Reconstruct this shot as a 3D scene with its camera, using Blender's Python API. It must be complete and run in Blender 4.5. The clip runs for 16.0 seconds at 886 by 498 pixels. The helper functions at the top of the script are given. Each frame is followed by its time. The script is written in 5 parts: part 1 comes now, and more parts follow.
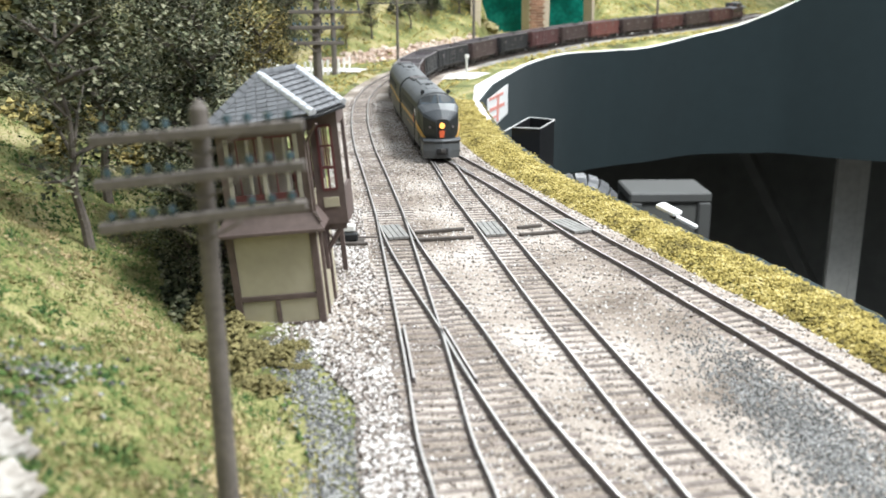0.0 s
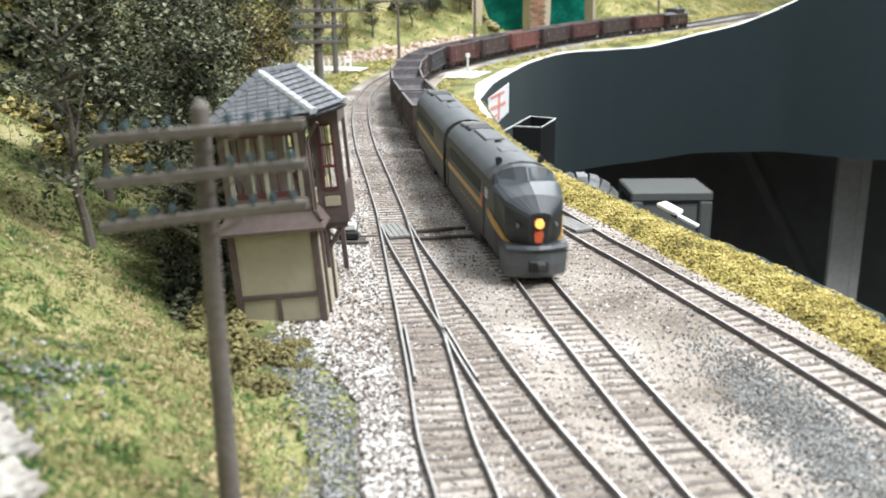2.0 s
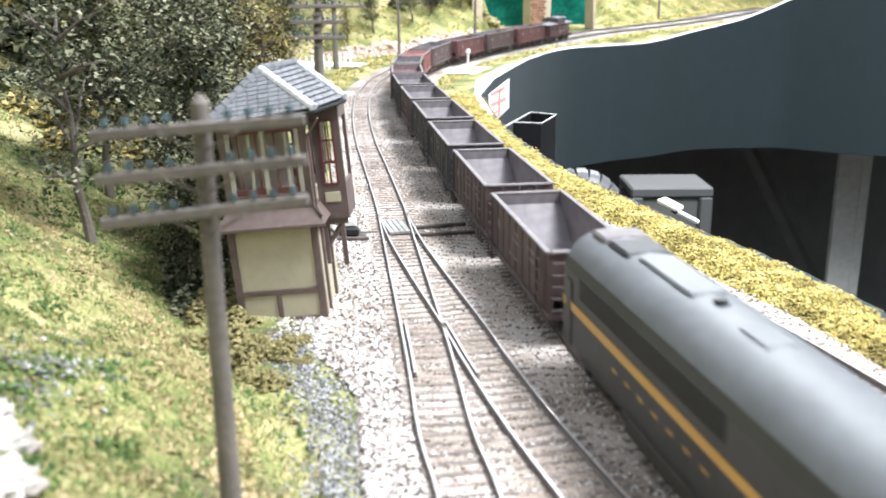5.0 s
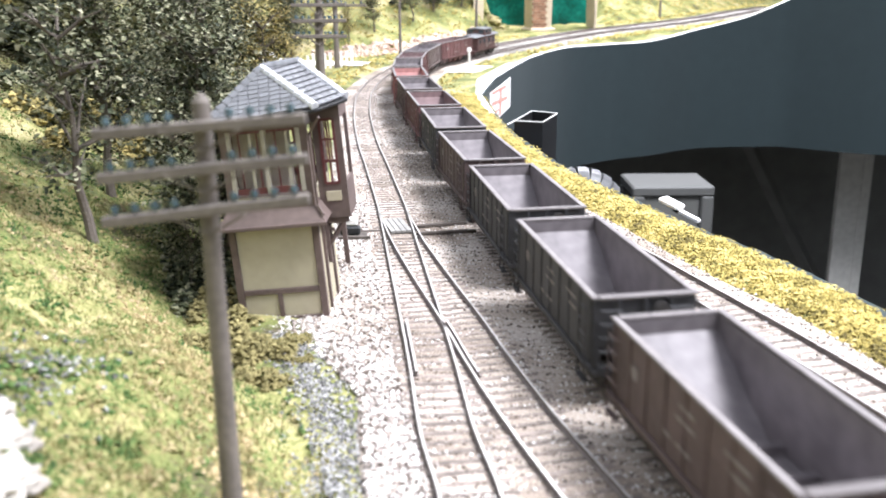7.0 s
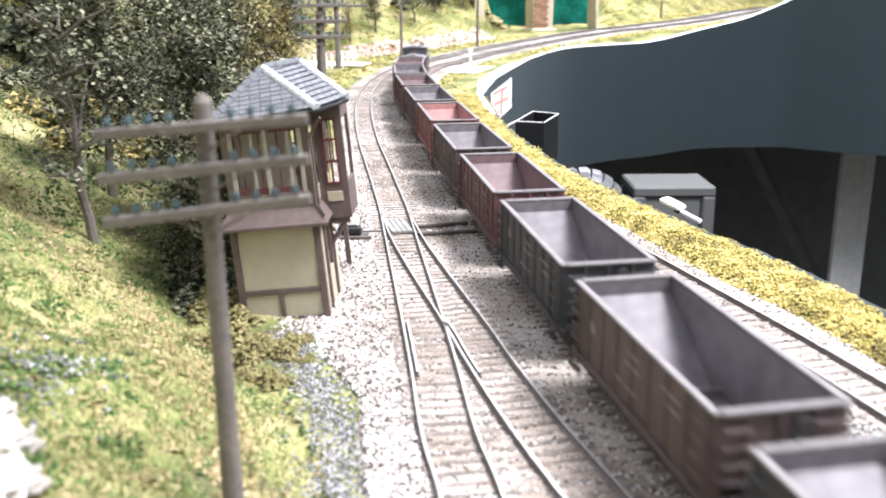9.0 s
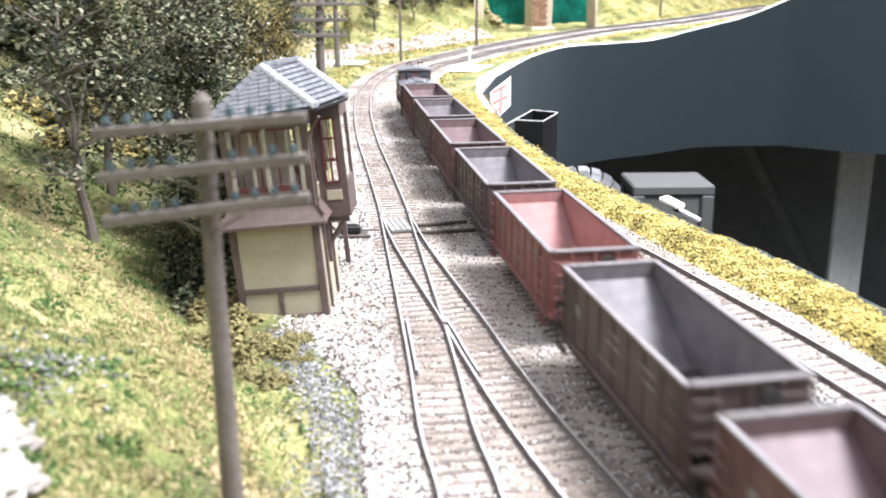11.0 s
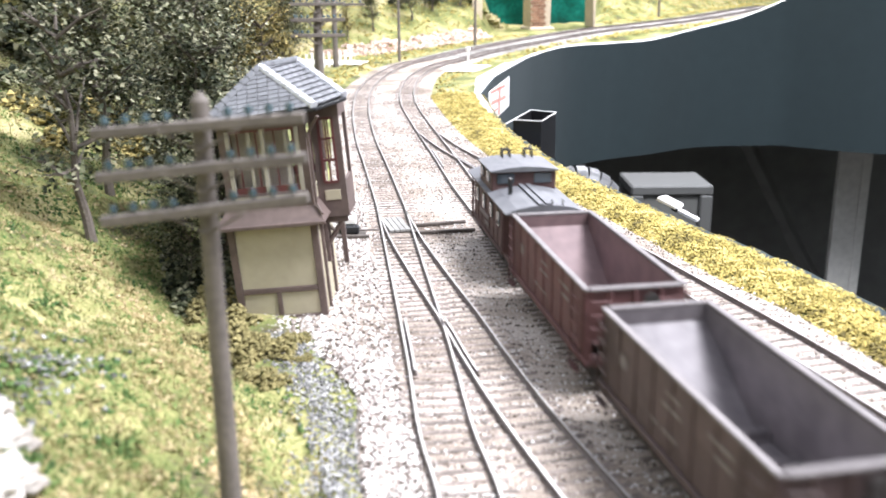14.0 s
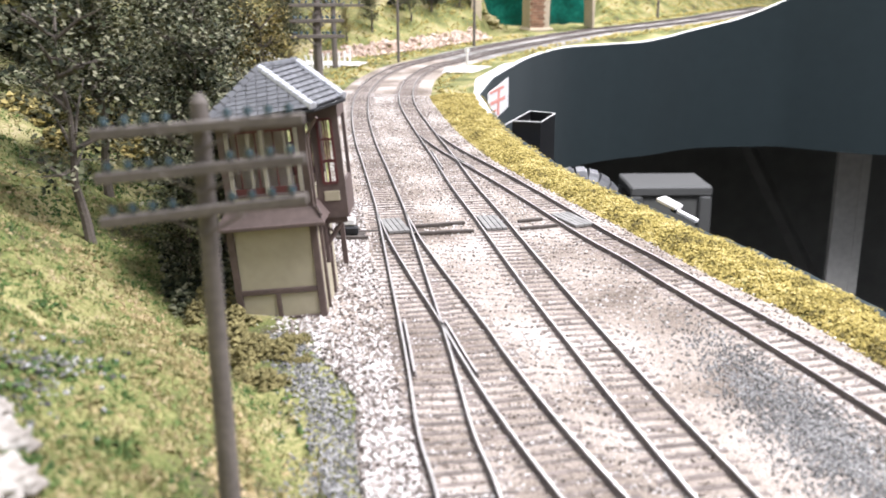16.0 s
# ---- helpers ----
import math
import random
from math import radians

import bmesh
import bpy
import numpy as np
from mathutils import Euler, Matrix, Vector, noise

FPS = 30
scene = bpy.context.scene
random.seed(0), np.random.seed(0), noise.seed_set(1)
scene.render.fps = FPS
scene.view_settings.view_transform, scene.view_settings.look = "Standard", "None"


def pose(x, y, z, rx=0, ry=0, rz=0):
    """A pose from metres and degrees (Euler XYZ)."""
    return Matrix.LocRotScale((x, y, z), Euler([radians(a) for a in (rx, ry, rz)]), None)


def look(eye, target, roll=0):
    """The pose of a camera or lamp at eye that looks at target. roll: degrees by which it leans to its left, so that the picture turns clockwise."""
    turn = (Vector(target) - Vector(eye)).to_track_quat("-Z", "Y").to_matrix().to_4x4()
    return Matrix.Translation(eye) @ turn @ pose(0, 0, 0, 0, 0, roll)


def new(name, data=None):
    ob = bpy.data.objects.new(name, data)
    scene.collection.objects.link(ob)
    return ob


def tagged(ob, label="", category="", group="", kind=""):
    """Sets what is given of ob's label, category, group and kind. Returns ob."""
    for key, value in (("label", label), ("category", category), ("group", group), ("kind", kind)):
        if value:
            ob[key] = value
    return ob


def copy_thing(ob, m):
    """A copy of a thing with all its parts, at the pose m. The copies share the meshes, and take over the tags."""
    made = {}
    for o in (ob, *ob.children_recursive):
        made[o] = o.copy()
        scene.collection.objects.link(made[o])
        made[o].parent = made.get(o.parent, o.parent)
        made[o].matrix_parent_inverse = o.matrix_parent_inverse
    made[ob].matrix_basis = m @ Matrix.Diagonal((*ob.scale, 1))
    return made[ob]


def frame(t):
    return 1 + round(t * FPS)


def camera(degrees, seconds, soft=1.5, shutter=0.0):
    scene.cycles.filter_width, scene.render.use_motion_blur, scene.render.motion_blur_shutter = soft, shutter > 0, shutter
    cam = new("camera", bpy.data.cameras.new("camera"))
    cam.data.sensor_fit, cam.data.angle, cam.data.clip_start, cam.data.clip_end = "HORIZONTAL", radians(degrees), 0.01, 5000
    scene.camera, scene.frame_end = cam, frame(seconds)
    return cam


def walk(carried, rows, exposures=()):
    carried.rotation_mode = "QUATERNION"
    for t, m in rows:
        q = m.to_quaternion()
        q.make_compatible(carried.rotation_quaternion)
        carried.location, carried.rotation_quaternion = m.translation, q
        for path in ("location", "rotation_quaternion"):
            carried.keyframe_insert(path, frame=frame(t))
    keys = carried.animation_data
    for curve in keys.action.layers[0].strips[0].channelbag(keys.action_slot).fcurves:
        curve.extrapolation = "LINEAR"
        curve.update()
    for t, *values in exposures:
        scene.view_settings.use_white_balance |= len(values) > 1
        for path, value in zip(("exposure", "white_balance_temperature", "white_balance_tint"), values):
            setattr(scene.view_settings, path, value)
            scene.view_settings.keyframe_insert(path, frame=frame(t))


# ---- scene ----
# A model railway in 1:87: the world is in real metres of the model.
# z = 0 is the top of the rails; the camera stands 14 cm above them.
EYE_Z = 0.13817
FOV = math.degrees(2 * math.atan(784 / 1650))
cam = camera(FOV, 16.0, soft=1.7, shutter=0.8)
cam.data.dof.use_dof, cam.data.dof.focus_distance, cam.data.dof.aperture_fstop = True, 0.62, 19
CAM_ROWS = [
    (0.0, 74.257, -0.035), (0.5, 74.257, -0.069), (1.0, 74.228, -0.035), (1.5, 74.222, -0.075), (2.0, 74.182, 0.029),
    (2.5, 74.199, 0.081), (3.0, 74.112, 0.069), (3.5, 74.083, 0.023), (4.0, 74.037, 0.035), (6.5, 73.869, 0.093),
    (7.0, 73.869, 0.122), (7.5, 73.869, 0.052), (8.0, 73.811, 0.052), (8.5, 73.916, 0.11), (9.0, 73.892, 0.197),
    (11.5, 73.811, 0.098), (12.0, 73.869, 0.035), (12.5, 73.817, 0.0), (13.0, 73.869, -0.046), (13.5, 73.921, -0.058),
    (14.0, 73.811, 0.052), (14.5, 73.869, -0.035), (15.0, 73.887, -0.081), (15.5, 73.858, -0.023), (16.0, 73.869, 0.0)]
EXPOSURES = [(0.0, 0.12, 6000, 6), (2.0, 0.12, 5980, 6), (3.0, 0.22, 5950, 6), (4.0, 0.58, 5880, 7), (6.5, 0.77, 5930, 13), (9.0, 0.80, 5940, 14),
             (12.0, 0.80, 5940, 14), (14.0, 0.78, 5940, 14), (14.8, 0.64, 5970, 15), (16.0, 0.27, 6050, 16)]
walk(cam, [(t, pose(0, 0, EYE_Z, tilt, 0, turn) @ pose(0, 0, 0, 0, 0, -0.433)) for t, tilt, turn in CAM_ROWS], EXPOSURES)

# ---- light ----
world = bpy.data.worlds.new("world")
scene.world = world
world.use_nodes = True
world.node_tree.nodes["Background"].inputs[0].default_value = (0.95, 0.97, 1.0, 1)
world.node_tree.nodes["Background"].inputs[1].default_value = 0.80


def area(name, at, to, size_x, size_y, watts, colour):
    lamp = bpy.data.lights.new(name, "AREA")
    lamp.shape, lamp.size, lamp.size_y, lamp.energy, lamp.color = "RECTANGLE", size_x, size_y, watts, colour
    ob = new(name, lamp)
    ob.matrix_world = look(at, to)
    return ob


# the room's lamps hang over the aisle, out of sight
area("ceiling_lamp", (0.78, 0.20, 1.40), (0.0, 0.55, 0.0), 0.8, 0.4, 51, (1.0, 0.985, 0.96))
area("ceiling_lamp", (0.55, 2.3, 1.45), (0.1, 2.0, 0.0), 0.8, 0.35, 46, (1.0, 0.97, 0.93))

# ---- materials ----
def material(name, colour, rough=0.8, metal=0.0, vary=0.25, scale=300.0, bump=0.0, colour2=None, patch=30.0, spread=0.0, emit=0.0):
    """A surface with grain and stains: colour mixed with colour2 by two noises, per-object variation, fine bump."""
    m = bpy.data.materials.new(name)
    m.use_nodes = True
    nt = m.node_tree
    n, l = nt.nodes, nt.links
    b = n["Principled BSDF"]
    b.inputs["Roughness"].default_value, b.inputs["Metallic"].default_value = rough, metal
    co = n.new("ShaderNodeTexCoord")
    fine, broad = n.new("ShaderNodeTexNoise"), n.new("ShaderNodeTexNoise")
    fine.inputs["Scale"].default_value, fine.inputs["Detail"].default_value = scale, 3
    broad.inputs["Scale"].default_value, broad.inputs["Detail"].default_value = patch, 3
    for t in (fine, broad):
        l.new(co.outputs["Object"], t.inputs["Vector"])
    add = n.new("ShaderNodeMath")
    add.operation = "ADD"
    l.new(fine.outputs[0], add.inputs[0])
    l.new(broad.outputs[0], add.inputs[1])
    ramp = n.new("ShaderNodeMapRange")
    ramp.inputs[1].default_value, ramp.inputs[2].default_value = 0.7, 1.3
    l.new(add.outputs[0], ramp.inputs[0])
    c2 = colour2 or tuple(c * (1 - vary) for c in colour)
    mix = n.new("ShaderNodeMix")
    mix.data_type = "RGBA"
    mix.inputs[6].default_value, mix.inputs[7].default_value = (*colour, 1), (*c2, 1)
    l.new(ramp.outputs[0], mix.inputs[0])
    out = mix.outputs[2]
    if spread:
        info, hsv, r2 = n.new("ShaderNodeObjectInfo"), n.new("ShaderNodeHueSaturation"), n.new("ShaderNodeMapRange")
        r2.inputs[3].default_value, r2.inputs[4].default_value = 1 - spread, 1 + spread
        l.new(info.outputs["Random"], r2.inputs[0])
        l.new(r2.outputs[0], hsv.inputs["Value"])
        l.new(out, hsv.inputs["Color"])
        out = hsv.outputs[0]
    l.new(out, b.inputs["Base Color"])
    if bump:
        bp = n.new("ShaderNodeBump")
        bp.inputs["Strength"].default_value, bp.inputs["Distance"].default_value = bump, 0.0006
        l.new(fine.outputs[0], bp.inputs["Height"])
        l.new(bp.outputs[0], b.inputs["Normal"])
    if emit:
        l.new(out, b.inputs["Emission Color"])
        b.inputs["Emission Strength"].default_value = emit
    return m


def palette(name, colours, rough=0.9, patch=25.0, fine=400.0, island=0.5, bump=0.0):
    """A surface in several natural colours: a ramp read by broad noise, fine noise and a value for each loose piece."""
    m = bpy.data.materials.new(name)
    m.use_nodes = True
    n, l = m.node_tree.nodes, m.node_tree.links
    b = n["Principled BSDF"]
    b.inputs["Roughness"].default_value = rough
    b.inputs["Specular IOR Level"].default_value = 0.25
    co = n.new("ShaderNodeTexCoord")
    mixv = None
    for scale, k in ((patch, 1.0 - island * 0.5), (fine, 0.55)):
        t, sub, mul = n.new("ShaderNodeTexNoise"), n.new("ShaderNodeMath"), n.new("ShaderNodeMath")
        t.inputs["Scale"].default_value, t.inputs["Detail"].default_value = scale, 3
        l.new(co.outputs["Object"], t.inputs["Vector"])
        sub.operation, mul.operation = "SUBTRACT", "MULTIPLY"
        sub.inputs[1].default_value, mul.inputs[1].default_value = 0.5, 2.4 * k
        l.new(t.outputs[0], sub.inputs[0])
        l.new(sub.outputs[0], mul.inputs[0])
        if mixv is None:
            mixv = mul.outputs[0]
        else:
            a = n.new("ShaderNodeMath")
            l.new(mixv, a.inputs[0])
            l.new(mul.outputs[0], a.inputs[1])
            mixv = a.outputs[0]
            if bump:
                bp = n.new("ShaderNodeBump")
                bp.inputs["Strength"].default_value, bp.inputs["Distance"].default_value = bump, 0.001
                l.new(t.outputs[0], bp.inputs["Height"])
                l.new(bp.outputs[0], b.inputs["Normal"])
    geo, c, mul, add = n.new("ShaderNodeNewGeometry"), n.new("ShaderNodeMath"), n.new("ShaderNodeMath"), n.new("ShaderNodeMath")
    c.operation, mul.operation = "SUBTRACT", "MULTIPLY"
    c.inputs[1].default_value, mul.inputs[1].default_value = 0.5, island * 1.6
    l.new(geo.outputs["Random Per Island"], c.inputs[0])
    l.new(c.outputs[0], mul.inputs[0])
    l.new(mixv, add.inputs[0])
    l.new(mul.outputs[0], add.inputs[1])
    half = n.new("ShaderNodeMath")
    half.inputs[1].default_value = 0.5
    l.new(add.outputs[0], half.inputs[0])
    ramp = n.new("ShaderNodeValToRGB")
    e = ramp.color_ramp.elements
    while len(e) < len(colours):
        e.new(0.5)
    for i, col in enumerate(colours):
        e[i].position, e[i].color = i / (len(colours) - 1), (*col, 1)
    l.new(half.outputs[0], ramp.inputs[0])
    l.new(ramp.outputs[0], b.inputs["Base Color"])
    return m


M_BALLAST = palette("ballast", [(0.16, 0.128, 0.102), (0.28, 0.232, 0.19), (0.405, 0.35, 0.302), (0.54, 0.49, 0.445)], 0.95, patch=16, fine=1100, island=0, bump=0.9)
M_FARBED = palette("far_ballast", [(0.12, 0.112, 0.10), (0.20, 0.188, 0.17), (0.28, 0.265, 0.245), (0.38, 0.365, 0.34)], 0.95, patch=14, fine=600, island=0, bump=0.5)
M_GREYSTONE = palette("grey_gravel", [(0.075, 0.073, 0.07), (0.15, 0.146, 0.14), (0.24, 0.234, 0.225), (0.40, 0.39, 0.375)], 0.95, patch=40, fine=900, island=0.8)
M_NEARROCK = palette("grey_rock", [(0.25, 0.22, 0.19), (0.38, 0.345, 0.305), (0.50, 0.465, 0.42)], 0.9, patch=60, fine=200, island=0, bump=0.8)
M_STONE = palette("crushed_stone", [(0.09, 0.073, 0.062), (0.22, 0.18, 0.155), (0.36, 0.31, 0.275), (0.49, 0.445, 0.41), (0.72, 0.69, 0.66)], 0.9, patch=14, fine=600, island=1.0)
M_TANSTONE = palette("tan_stone", [(0.09, 0.07, 0.055), (0.22, 0.175, 0.14), (0.34, 0.28, 0.235), (0.48, 0.42, 0.37)], 0.95, patch=18, fine=700, island=0.9)
M_SOIL = palette("turf", [(0.08, 0.07, 0.035), (0.13, 0.15, 0.045), (0.27, 0.25, 0.10), (0.38, 0.32, 0.18)], 0.95, patch=20, fine=500, island=0, bump=0.9)
M_BANK = palette("bank_grass", [(0.035, 0.075, 0.022), (0.085, 0.14, 0.038), (0.165, 0.185, 0.062), (0.27, 0.235, 0.10), (0.38, 0.31, 0.18)], 0.95, patch=24, fine=80, island=0.4)
M_STRAW = palette("straw_grass", [(0.12, 0.12, 0.045), (0.25, 0.21, 0.09), (0.37, 0.29, 0.15), (0.47, 0.37, 0.22)], 0.95, patch=30, fine=90, island=0.4)
M_VERGE = palette("yellow_foam_turf", [(0.13, 0.105, 0.038), (0.29, 0.235, 0.068), (0.43, 0.345, 0.105), (0.55, 0.465, 0.21)], 0.95, patch=50, fine=300, island=0.4)
M_BUSH = palette("olive_foam_bush", [(0.12, 0.105, 0.045), (0.21, 0.18, 0.075), (0.31, 0.265, 0.12)], 0.95, patch=80, fine=500, island=0.5)
M_LEAF = palette("leaf_foam", [(0.012, 0.016, 0.007), (0.034, 0.042, 0.019), (0.078, 0.086, 0.042), (0.14, 0.142, 0.080), (0.25, 0.24, 0.155)], 0.8, patch=26, fine=120, island=0.8)
M_LEAF_WARM = palette("autumn_leaf_foam", [(0.05, 0.045, 0.015), (0.13, 0.11, 0.035), (0.24, 0.19, 0.06), (0.42, 0.34, 0.13)], 0.8, patch=16, fine=200, island=0.9)
M_ROCK = palette("plaster_rock", [(0.36, 0.25, 0.19), (0.52, 0.40, 0.32), (0.66, 0.58, 0.50)], 0.9, patch=30, fine=200, island=0.5, bump=0.8)
M_PLASTER = palette("white_plaster", [(0.55, 0.52, 0.47), (0.75, 0.73, 0.69), (0.82, 0.81, 0.79)], 0.9, patch=25, fine=300, island=0, bump=0.5)
M_BARK = material("bark", (0.14, 0.115, 0.095), 0.9, vary=0.5, scale=600, patch=80, bump=0.6)
M_RAILTOP = material("polished_rail_head", (0.46, 0.43, 0.405), 0.4, metal=0.2, vary=0.35, scale=200, patch=40)
# shade on the wooded slope, put into dark brown and olive tones
M_TREESHADE = palette("tree_shade_ground", [(0.030, 0.027, 0.012), (0.062, 0.057, 0.024), (0.105, 0.098, 0.042), (0.18, 0.165, 0.08)], 0.95, patch=22, fine=300, island=0.5)
M_RAIL = material("rail_steel", (0.19, 0.16, 0.145), 0.5, metal=0.35, vary=0.4, scale=200, patch=40)
M_TIE = material("sleeper_wood", (0.25, 0.205, 0.178), 0.9, vary=0.5, scale=700, patch=80, spread=0.35)
M_FASCIA = material("painted_fascia", (0.019, 0.031, 0.034), 0.95, vary=0.12, scale=40, patch=5)
M_DARK = material("dark_paint", (0.012, 0.012, 0.013), 0.6)
M_ROOMWALL = material("room_wall", (0.22, 0.22, 0.205), 0.9, scale=20, patch=2)
M_FLOOR = material("room_floor", (0.10, 0.095, 0.085), 0.8, scale=20, patch=2)
M_POST = material("weathered_cream_post", (0.40, 0.365, 0.30), 0.8, vary=0.25, scale=260, patch=60)
M_CREAM = material("cream_boards", (0.42, 0.375, 0.265), 0.8, vary=0.12, scale=260, patch=60)
M_BROWN = material("brown_trim", (0.13, 0.092, 0.08), 0.7, vary=0.35, scale=300, patch=60)
# taupe that imitates the milky reflection in the tower's panes
M_PANESHEEN = material("taupe_pane_sheen", (0.50, 0.43, 0.375), 0.8, vary=0.15)
M_RED = material("oxide_red_sash", (0.12, 0.032, 0.032), 0.6, vary=0.3)
M_SLATE = material("slate", (0.15, 0.152, 0.16), 0.75, vary=0.3, scale=400, patch=80, spread=0.18, bump=0.3)
# near-white tile colour: the highlight on the tower's hips, painted in
M_RIDGELIT = material("ridge_highlight", (0.62, 0.63, 0.66), 0.6, vary=0.3, scale=300, patch=60)
M_POLE = material("weathered_pole", (0.17, 0.145, 0.125), 0.85, vary=0.4, scale=500, patch=60)

# ---- mesh helpers ----
def mesh_object(name, bm, mat, smooth=False):
    me = bpy.data.meshes.new(name)
    bmesh.ops.recalc_face_normals(bm, faces=bm.faces)
    bm.to_mesh(me)
    bm.free()
    for m in (mat if isinstance(mat, (list, tuple)) else [mat]):
        me.materials.append(m)
    if smooth:
        me.shade_smooth()
    return new(name, me)


def part(name, bm, mat, parent, label="", smooth=False):
    ob = mesh_object(name, bm, mat, smooth)
    ob.parent = parent
    if label:
        tagged(ob, label)
    return ob


def shared(name, me, parent, m):
    ob = new(name, me)
    ob.parent = parent
    ob.matrix_basis = m
    return ob


def box(bm, x0, x1, y0, y1, z0, z1, bevel=0.0, m=None):
    """An axis-aligned box, with bevelled edges, moved by m."""
    vs = bmesh.ops.create_cube(bm, size=1)["verts"]
    for v in vs:
        v.co = Vector(((x0 + x1) / 2 + v.co.x * (x1 - x0), (y0 + y1) / 2 + v.co.y * (y1 - y0), (z0 + z1) / 2 + v.co.z * (z1 - z0)))
    made = vs
    if bevel:
        edges = list({e for v in vs for e in v.link_edges})
        r = bmesh.ops.bevel(bm, geom=edges, offset=bevel, segments=1, affect="EDGES")
        made = list({v for f in r["faces"] for v in f.verts} | {v for v in vs if v.is_valid})
    if m is not None:
        for v in made:
            v.co = m @ v.co
    return made


def cyl(bm, a, b, r0, r1=None, n=10):
    """A tapered round bar from a to b."""
    a, b = Vector(a), Vector(b)
    r1 = r0 if r1 is None else r1
    q = (b - a).to_track_quat("Z", "Y").to_matrix().to_4x4()
    bmesh.ops.create_cone(bm, cap_ends=True, segments=n, radius1=r0, radius2=r1, depth=(b - a).length,
                          matrix=Matrix.Translation((a + b) / 2) @ q)


def box_ob(name, dims, mat, parent, bevel=0.0, label=""):
    bm = bmesh.new()
    box(bm, *dims, bevel=bevel)
    return part(name, bm, mat, parent, label)


def curve_points(points, step=0.004):
    """A smooth line through points, cut into even steps."""
    p = np.array(points, float)
    q = np.vstack([2 * p[0] - p[1], p, 2 * p[-1] - p[-2]])
    out = []
    for i in range(1, len(q) - 2):
        a, b, c, d = q[i - 1:i + 3]
        for t in np.linspace(0, 1, 24, endpoint=False):
            out.append(0.5 * (2 * b + (c - a) * t + (2 * a - 5 * b + 4 * c - d) * t * t + (3 * b - a - 3 * c + d) * t ** 3))
    out = np.array(out + [p[-1]])
    s = np.r_[0, np.cumsum(np.linalg.norm(np.diff(out, axis=0), axis=1))]
    u = np.arange(0, s[-1], step)
    return np.stack([np.interp(u, s, out[:, k]) for k in range(p.shape[1])], 1)


# ---- plan of the layout ----
TRACK_B = [(.571, -2.45), (.387, -1.45), (.24, -.65), (.167, -.25), (.130, -.05), (.1125, .045), (.1043, .0885), (0.0967, .13), (.0875, .18), (.078, .231), (.0682, .2836), (.0585, .3425), (.0464, .4198), (.0281, .5487), (.0144, .6419),
           (.0018, .7441), (-.015, .8721), (-.0365, 1.05), (-.0448, 1.1733), (-0.0458, 1.276), (-0.042, 1.381), (-0.0303, 1.461), (-0.0125, 1.532), (0.0303, 1.6115), (0.079, 1.7108), (0.1394, 1.81), (0.2147, 1.919), (0.3013, 2.034), (0.3888, 2.13), (0.4702, 2.2025), (0.5667, 2.293), (0.692, 2.4276), (0.84, 2.626), (1.0, 2.85)]
TRACK_A = [(.30, -2.45), (.185, -1.45), (.098, -.65), (.055, -.25), (.033, -.05), (.0225, .045), (.0175, .0885), (.0135, .13), (.0105, .18), (.0068, .23), (.0005, .27), (-.005, .3255), (-.0115, .385), (-.0195, .455), (-.0315, .56),
           (-.0345, .585), (-.0525, .715), (-.070, .84), (-.0885, 1.01), (-.100, 1.175), (-0.1008, 1.2767), (-0.0968, 1.3856), (-0.0843, 1.4715), (-0.0635, 1.5525), (-0.0187, 1.6366), (0.0308, 1.7373), (0.0933, 1.8400), (0.1701, 1.9512), (0.2589, 2.0690), (0.3500, 2.1689), (0.4330, 2.2431), (0.5275, 2.3316), (0.6495, 2.4625), (0.7956, 2.6584), (0.9552, 2.8820)]
TRACK_D = [(-.0315, .56), (-.0205, .497), (-.0085, .44), (.0078, .368), (.016, .3285), (.0276, .279), (.0415, .2295), (.0535, .19), (.0725, .13)]
TRACK_C = [(-.015, .8721), (-.004, .825), (.0081, .7775), (.0247, .7238), (.048, .6464), (.069, .571), (.0857, .509), (.102, .4585),
           (.1177, .405), (.1348, .347), (.155, .27), (.190, .13)]
NEAR_EDGE = [(.74, -2.45), (.56, -1.45), (.40, -.65), (.31, -.25), (.262, -.05), (.235, .10), (.205, .27), (.1871, .3703), (.1832, .3999), (.1659, .4637), (.1395, .5354), (.1188, .6041), (.0924, .6913),
             (.0756, .7852), (.0575, .9214), (.045, 1.185)]
FAR_EDGE = [(.0688, 1.3), (.1026, 1.45), (.1558, 1.65), (.2403, 1.85), (.3459, 1.95), (.4375, 2.0), (.552, 2.08), (.643, 2.1), (.703, 2.1), (.762, 2.1), (.835, 2.05), (.912, 2.0), (1.15, 1.9), (1.7, 1.6)]
FAR_EDGE_Z = [.006, .006, .007, .008, .007, .01, .028, .047, .068, .094, .138, .18, .2, .2]
FOOT = [(.12, -2.45), (.06, -1.4), (.02, -.7), (0.0, -.3), (-.02, .02), (-.028, .2), (-.058, .3), (-.098, .36), (-.125, .45), (-.155, .6), (-.20, .9), (-.245, 1.2), (-.30, 1.45), (-.26, 1.63), (-.15, 1.67), (-.05, 1.78), (.04, 1.90), (.13, 2.02), (.22, 2.13), (.31, 2.23), (.40, 2.32), (.50, 2.42), (.62, 2.56), (.77, 2.76), (1.0, 3.1), (1.3, 3.6)]
